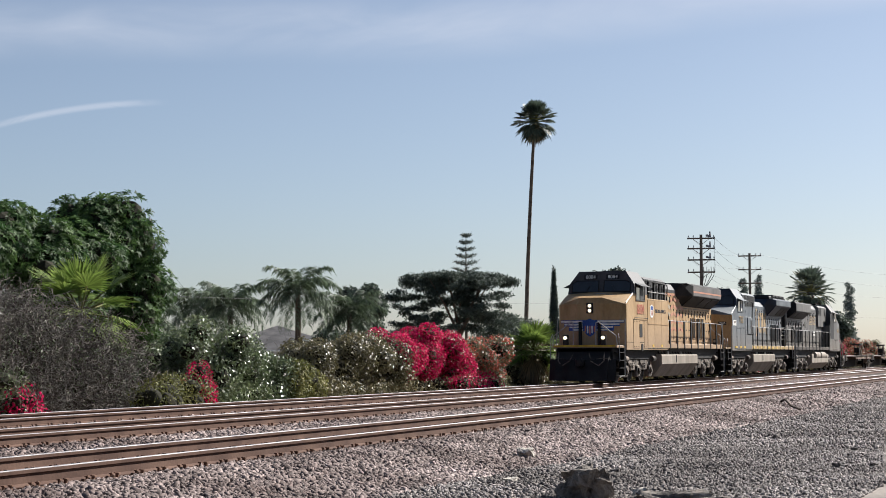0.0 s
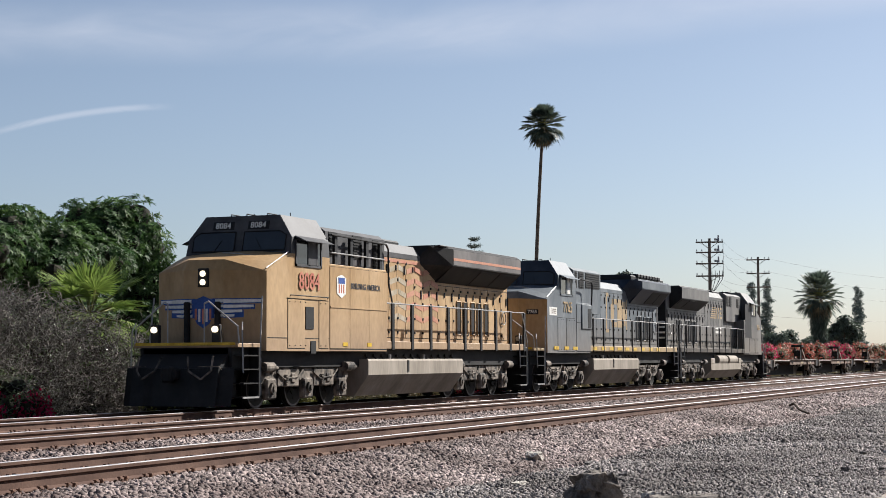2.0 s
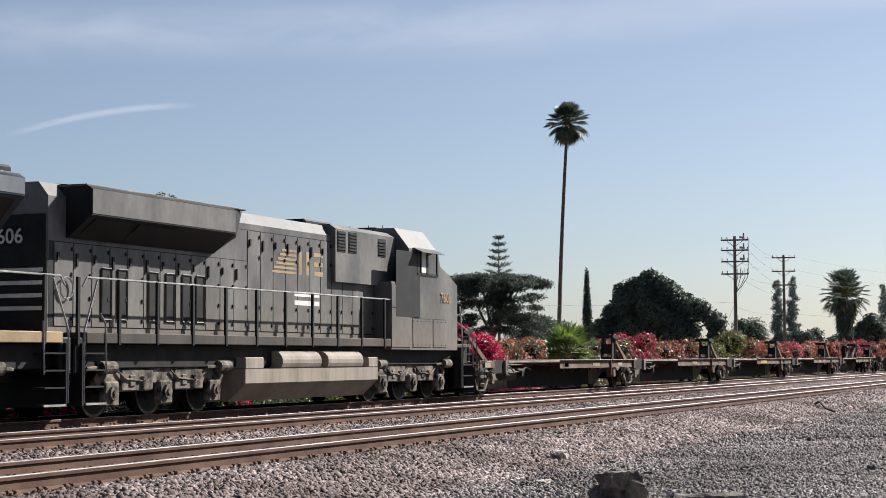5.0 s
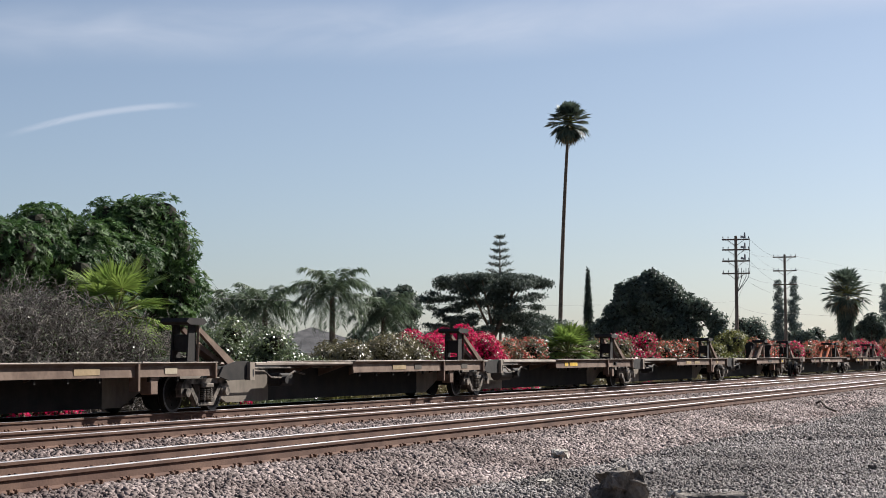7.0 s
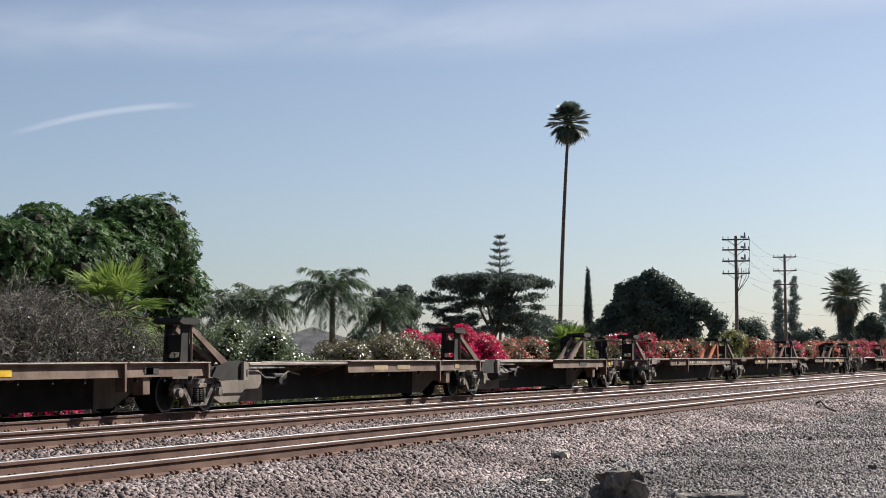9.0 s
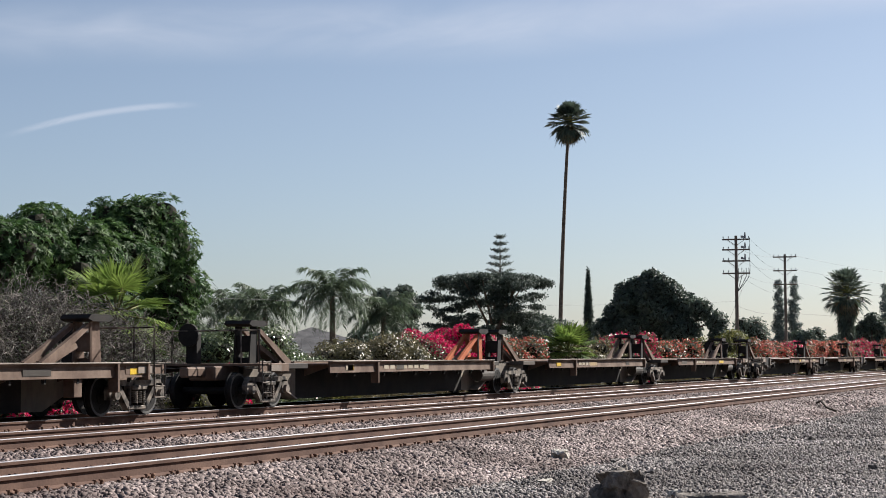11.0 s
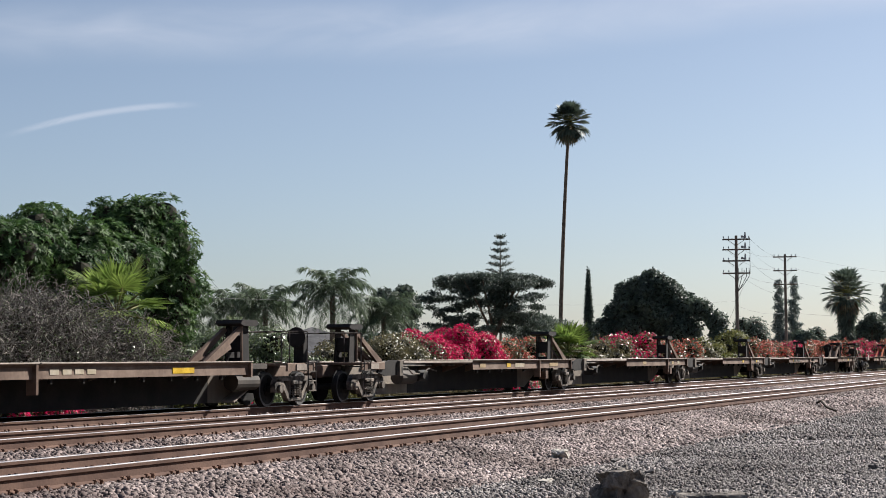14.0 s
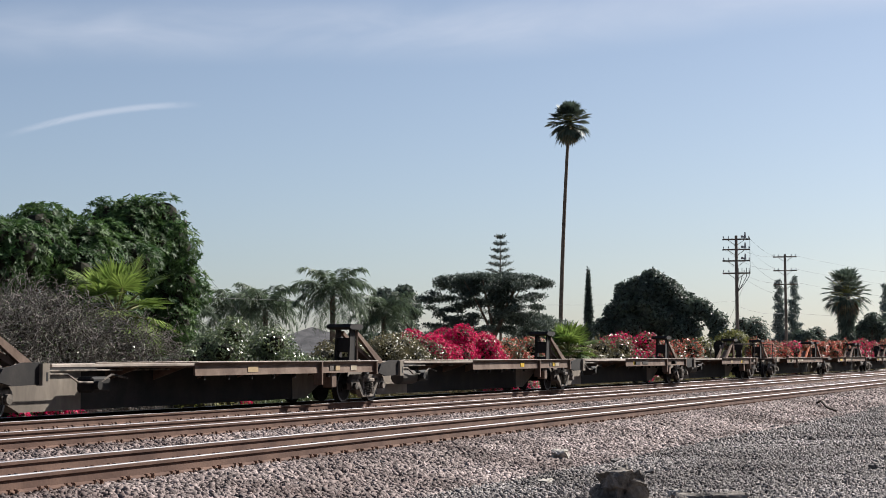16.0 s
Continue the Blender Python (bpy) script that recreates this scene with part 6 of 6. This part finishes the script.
# utility poles and wires
def pole(label, x, y, top, arms, half, turn, lean=0.0):
    t = thing("utility_pole", label, "utility pole", pose(x, y, -0.5, rz=turn), "utility poles along the line")
    part("pole_shaft", rod(B(), (0, 0, 0), (lean, 0, top + 0.5), 0.19, 12, 0.13), M_POLE, t)
    for z in arms:
        zz = z + 0.5
        a = part("crossarm", box(B(), -0.06, 0.06, -half, half, zz - 0.07, zz + 0.07, 0.01), M_POLE, t)
        bm = pipe(B(), [(0.08, -0.75, zz - 0.05), (0.1, 0, zz - 0.6), (0.08, 0.75, zz - 0.05)], 0.025, 4)
        part("arm_brace", bm, M_POLE, a)
        for q in (-half + 0.1, -half * 0.55, half * 0.55, half - 0.1):
            bm = rod(rod(B(), (0, q, zz + 0.05), (0, q, zz + 0.2), 0.025, 6), (0, q, zz + 0.14), (0, q, zz + 0.3), 0.06, 8, 0.03)
            part("insulator", bm, M_INSUL, a)
    return t


pa = pole("tall wooden utility pole with four crossarms", 158.3, 35.3, 12.3, (11.95, 11.0, 9.95, 8.8), 1.27, 10)
for k, z in enumerate((12.5, 11.55, 10.5)):
    bm = rod(B(), (0.0, -0.82, z + 0.05), (0.0, -0.82, z + 0.6), 0.11, 10, 0.06)
    rod(bm, (0.05, -0.55, z + 0.1), (0.05, -0.55, z + 0.3), 0.12, 8)
    part("cable_terminator", bm, M_INSUL, pa, "dark cable terminator")
bm = B()
for k in (-0.2, -0.5, -0.9, -1.15):
    pipe(bm, [(0.05, k, 9.8), (0.05, k, 9.0), (0.05, k * 0.6, 8.3), (0.05, -0.1, 7.6)], 0.03, 5)
pipe(bm, [(0, -1.25, 12.6), (0, -1.25, 9.3)], 0.02, 4)
part("riser_cables", bm, M_WIRE, pa)
pb = pole("wooden utility pole with three crossarms", 194.8, 37.9, 12.6, (12.3, 10.75, 9.2), 1.3, 8)
pole("wooden utility pole half hidden by a tree", 84.6, 50.3, 8.9, (8.6,), 1.6, -60)


def wire(a, b, sag, name="overhead_wire"):
    a, b = Vector(a), Vector(b)
    pts = [a.lerp(b, k / 14) - Vector((0, 0, sag * 4 * (k / 14) * (1 - k / 14))) for k in range(15)]
    ob = part(name, pipe(B(), pts, 0.01, 4), M_WIRE, None)
    return tagged(ob, "thin dark overhead wire strung between utility poles", "wire", "overhead wires")


for za, zb in ((12.1, 12.4), (11.1, 10.9), (10.1, 9.4)):
    for off in (-1.15, 1.15):
        wire((158.3, 35.3 + off, za), (194.8, 37.9 + off, zb), 0.9 if off < 0 else 0.6)
    wire((194.8, 36.7, zb), (262, 16, zb + 0.4), 1.3)
wire((158.3, 35.3, 8.9), (194.8, 37.9, 8.0), 0.5)
wire((158.3, 35.3, 6.2), (84.6, 50.3, 4.6), 0.4)
wire((194.8, 37.9, 6.0), (262, 16, 6.5), 0.5)
wire((158.3, 35.3, 5.8), (194.8, 37.9, 6.0), 0.4)
wire((84.6, 51.4, 8.5), (92.5, 47.0, -0.4), 0.1, "guy_wire")
wire((158.3, 34.5, 8.0), (155.4, 37.6, -0.4), 0.1, "guy_wire")


# broken concrete and loose stones beside the ballast
def rock(name, label, x, y, w, d, h, seed, material=M_ROCK, turn=0.0):
    bm = B()
    bmesh.ops.create_cube(bm, size=1.0)
    bmesh.ops.subdivide_edges(bm, edges=bm.edges[:], cuts=11, use_grid_fill=True)
    for v in bm.verts:
        k = v.co.copy()
        n = Vector((noise.noise(k * 2.1 + Vector((seed, 0, 0))), noise.noise(k * 2.1 + Vector((0, seed, 0))), noise.noise(k * 2.1 + Vector((0, 0, seed)))))
        v.co = k * (1 - 0.14 * k.length) + n * 0.3 + Vector([noise.noise(k * 7 + Vector((seed, j, 0))) * 0.05 for j in range(3)]) + Vector([noise.noise(k * 15 + Vector((0, seed, j))) * 0.035 for j in range(3)])
        v.co = Vector((v.co.x * w, v.co.y * d, v.co.z * h + h * 0.42))
    ob = part(name, bm, material, None)
    ob.matrix_basis = pose(x, y, height(y) - 0.03, rz=turn)
    return tagged(ob, label, "rock")


rock("broken_concrete", "large broken lump of dark grey concrete on the gravel", 21.0, 6.2, 0.5, 0.5, 0.42, 2.9, turn=-35)
rock("broken_concrete", "broken slab of concrete lying on the gravel", 20.2, 4.85, 0.5, 0.85, 0.24, 4.1, turn=12)
rock("broken_concrete", "broken slab of concrete lying on the gravel", 20.0, 4.5, 0.45, 0.5, 0.2, 6.7, turn=40)
rock("stone", "pale rounded stone on the gravel", 20.8, 5.42, 0.2, 0.22, 0.2, 7.7, M_PALESTONE)
rock("stone", "pale rounded stone on the gravel", 26.6, 8.85, 0.3, 0.24, 0.2, 9.2, M_PALESTONE)
rock("stone", "flat pale stone on the ballast", 22.6, 7.75, 0.25, 0.16, 0.1, 3.2, M_PALESTONE)
for k in range(26):
    g2 = np.random.default_rng(900 + k)
    rock("stone", "small loose stone on the gravel", 22 + g2.uniform(0, 26), g2.uniform(3.4, 8.6), 0.14 * g2.uniform(0.6, 1.4), 0.12, 0.08 * g2.uniform(0.7, 1.5), k * 1.7, M_GRAVEL)
bm = pipe(B(), [(53.6, 9.55, -0.34), (53.1, 9.3, -0.25), (52.3, 9.0, -0.42), (51.5, 8.6, -0.5)], 0.035, 6)
tagged(part("stick", bm, M_BARK, None), "dark crooked stick lying on the ballast slope", "stick")


# ballast stones
def stones(name, label, x0, x1, y0, y1, per, size, material, seed, skip=()):
    g = np.random.default_rng(seed)
    n = int((x1 - x0) * (y1 - y0) * per)
    x, y = g.uniform(x0, x1, n), g.uniform(y0, y1, n)
    for a in skip:
        k = np.abs(y - a) > 0.09
        x, y = x[k], y[k]
    n = len(x)
    ys = np.array([p[0] for p in PROFILE])
    z = np.interp(y, ys, [p[1] for p in PROFILE]) + 0.012
    near = y < 9.3
    z[near] += np.array([0.05 * noise.noise((a * 0.4, b * 0.4, 0)) for a, b in zip(x[near], y[near])])
    cube = np.array([(-1, -1, -1), (1, -1, -1), (1, 1, -1), (-1, 1, -1), (-1, -1, 1), (1, -1, 1), (1, 1, 1), (-1, 1, 1)], float)
    v = cube[None] * 0.5 + g.uniform(-0.26, 0.26, (n, 8, 3))
    s = size * g.uniform(0.55, 1.3, (n, 1, 1)) * g.uniform(0.65, 1.2, (n, 1, 3))
    v = v * s
    q = unit(g.normal(size=(n, 4)))
    w, a, b, c = q.T
    R = np.stack([1 - 2 * (b * b + c * c), 2 * (a * b - c * w), 2 * (a * c + b * w), 2 * (a * b + c * w), 1 - 2 * (a * a + c * c), 2 * (b * c - a * w), 2 * (a * c - b * w), 2 * (b * c + a * w), 1 - 2 * (a * a + b * b)], 1).reshape(n, 3, 3)
    v = np.einsum("nij,nkj->nki", R, v) + np.stack([x, y, z], 1)[:, None]
    f = np.array([(0, 3, 2, 1), (4, 5, 6, 7), (0, 1, 5, 4), (1, 2, 6, 5), (2, 3, 7, 6), (3, 0, 4, 7)])
    F = (np.arange(n)[:, None, None] * 8 + f[None]).reshape(-1, 4)
    return tagged(quick_mesh(name, v.reshape(-1, 3), F, material), label, "ballast", kind="stuff")


RAILS_AT = [y + s * 0.755 for y in TRACKS for s in (-1, 1)]
LAB = "grey-pink crushed stone ballast heaped beside the rails"
stones("ballast", LAB, 12, 30, 8.2, 10.75, 640, 0.052, M_STONE, 31, RAILS_AT)
stones("ballast", LAB, 30, 55, 8.2, 10.75, 400, 0.062, M_STONE, 32, RAILS_AT)
stones("ballast", LAB, 55, 110, 8.4, 10.75, 150, 0.08, M_STONE, 33, RAILS_AT)
stones("ballast", LAB, 14, 45, 10.8, 15.7, 200, 0.06, M_STONE, 34, RAILS_AT)
stones("ballast", LAB, 45, 110, 12.3, 15.7, 100, 0.08, M_STONE, 35, RAILS_AT)
stones("ballast", LAB, 24, 80, 17.3, 23.4, 60, 0.07, M_STONE, 36, RAILS_AT)
LAB = "fine grey gravel scattered over the dirt"
stones("gravel", LAB, 17, 34, 3.0, 8.3, 330, 0.037, M_GRAVEL, 37)
stones("gravel", LAB, 34, 70, 4.0, 8.5, 150, 0.045, M_GRAVEL, 38)

# high thin cloud and a vapour trail, far behind everything
def cloud_material(name, along, across, low, high, power, sx, sy):
    m = bpy.data.materials.new(name)
    m.use_nodes = True
    n, l = m.node_tree.nodes, m.node_tree.links
    n.remove(n["Principled BSDF"])
    tc = n.new("ShaderNodeTexCoord")
    mp = n.new("ShaderNodeMapping")
    mp.inputs["Scale"].default_value = (sx, sy, 1)
    l.new(tc.outputs["UV"], mp.inputs["Vector"])
    a = n.new("ShaderNodeTexNoise")
    a.inputs["Scale"].default_value, a.inputs["Detail"].default_value, a.inputs["Distortion"].default_value = 3.0, 7, 0.6
    l.new(mp.outputs["Vector"], a.inputs["Vector"])
    rmp = n.new("ShaderNodeMapRange")
    rmp.inputs["From Min"].default_value, rmp.inputs["From Max"].default_value = low, high
    l.new(a.outputs["Fac"], rmp.inputs["Value"])
    sep = n.new("ShaderNodeSeparateXYZ")
    l.new(tc.outputs["UV"], sep.inputs["Vector"])
    last = rmp.outputs["Result"]
    for out, width in (("X", along), ("Y", across)):
        d = n.new("ShaderNodeMath")
        d.operation = "PINGPONG"
        d.inputs[1].default_value = 0.5
        l.new(sep.outputs[out], d.inputs[0])
        r = n.new("ShaderNodeMapRange")
        r.interpolation_type = "SMOOTHSTEP"
        r.inputs["From Max"].default_value = width
        l.new(d.outputs["Value"], r.inputs["Value"])
        k = n.new("ShaderNodeMath")
        k.operation = "MULTIPLY"
        l.new(last, k.inputs[0]), l.new(r.outputs["Result"], k.inputs[1])
        last = k.outputs["Value"]
    k = n.new("ShaderNodeMath")
    k.operation = "MULTIPLY"
    k.inputs[1].default_value = power
    l.new(last, k.inputs[0])
    tr, em, mix = n.new("ShaderNodeBsdfTransparent"), n.new("ShaderNodeEmission"), n.new("ShaderNodeMixShader")
    em.inputs["Color"].default_value, em.inputs["Strength"].default_value = (0.96, 0.96, 1.0, 1), 0.46
    l.new(k.outputs["Value"], mix.inputs["Fac"])
    l.new(tr.outputs["BSDF"], mix.inputs[1]), l.new(em.outputs["Emission"], mix.inputs[2])
    l.new(mix.outputs["Shader"], n["Material Output"].inputs["Surface"])
    return m


def cloud(name, label, mid, half, material):
    """A band through points mid (on the sky, as places), with half its height in metres."""
    n = len(mid)
    V = [(x, y, z - half) for x, y, z in mid] + [(x, y, z + half) for x, y, z in mid]
    ob = soup(name, V, [(i, i + 1, n + i + 1, n + i) for i in range(n - 1)], material)
    uv = ob.data.uv_layers.new(name="UVMap")
    for poly in ob.data.polygons:
        for li, vi in zip(poly.loop_indices, poly.vertices):
            uv.data[li].uv = ((vi % n) / (n - 1), vi // n)
    return tagged(ob, label, "cloud", kind="structure")


def skyway(turn, up, far=4000.0):
    a, b = radians(turn), radians(up)
    return (far * math.sin(a) * math.cos(b), far * math.cos(a) * math.cos(b), far * math.sin(b))


cloud("cirrus_cloud", "thin white cirrus cloud band high in the sky", [skyway(50 + 3.0 * k, 10.15 + 0.16 * k + 0.25 * math.sin(k * 0.7)) for k in range(14)], 95, cloud_material("cirrus", 0.12, 0.45, 0.22, 0.85, 0.5, 2.2, 0.5))
cloud("vapour_trail", "faint curved white vapour trail in the sky", [skyway(53.2 + 0.62 * k, 7.1 + 1.25 * (1 - (1 - k / 11) ** 2.0)) for k in range(12)], 11, cloud_material("vapour", 0.3, 0.45, 0.15, 0.5, 0.33, 3, 0.4))


# ---- ties, plates and spikes of the tracks ----
def tie_mesh():
    bm = box(B(), -0.115, 0.115, -1.3, 1.3, -0.38, -0.215, 0.012)
    me = bpy.data.meshes.new("tie")
    bm.to_mesh(me)
    bm.free()
    me.materials.append(M_TIE)
    return me


def plate_mesh():
    bm = box(B(), -0.1, 0.1, -0.18, 0.18, -0.214, -0.188, 0.006)
    for x, y in ((-0.06, -0.1), (0.06, -0.1), (-0.06, 0.1), (0.06, 0.1), (0.0, -0.15)):
        box(bm, x - 0.012, x + 0.012, y - 0.012, y + 0.012, -0.19, -0.135)
        box(bm, x - 0.02, x + 0.02, y - 0.022, y + 0.022, -0.15, -0.135)
    me = bpy.data.meshes.new("tie_plate")
    bm.to_mesh(me)
    bm.free()
    me.materials.append(M_PLATE)
    return me


TIE, PLATE = tie_mesh(), plate_mesh()
for track, y0, x0, n in zip(TRACK_THINGS, TRACKS, (12.0, 18.0, 24.0), (150, 110, 100)):
    g = np.random.default_rng(int(y0))
    for k in range(n):
        x = x0 + 0.52 * k + g.uniform(-0.03, 0.03)
        ob = new("tie", TIE)
        ob.parent, ob.matrix_basis = track, pose(x, g.uniform(-0.06, 0.06), 0, rz=g.uniform(-1.5, 1.5))
        for s in (-1, 1):
            q = new("tie_plate", PLATE)
            q.parent, q.matrix_basis = track, pose(x, s * 0.755, 0)


# ---- what moves ----
def travel(t):
    """Where the leading nose is along the track."""
    return 71.86 - 17.16 * t + 0.0065 * t * t


def motions():
    steps = [0.5 * k for k in range(33)]
    for ob, at, turn in ((loco_a, 0.0, 0), (loco_b, 22.14, 0), (loco_c, 62.24, 180), *((c, 0.0, 0) for c in CARS)):
        walk(ob, [(t, pose(travel(t) + at, TRAIN_Y, RAIL_TOP, rz=turn)) for t in steps])
    turns = [k / 30 for k in range(481)]
    for ob, r in WHEELS:
        x, y, z = ob.location
        way = -1 if ob.parent == loco_c else 1
        walk(ob, [(t, Matrix.Translation((x, y, z)) @ Matrix.Rotation(way * (travel(t) - travel(0)) / r, 4, "Y")) for t in turns])


motions()
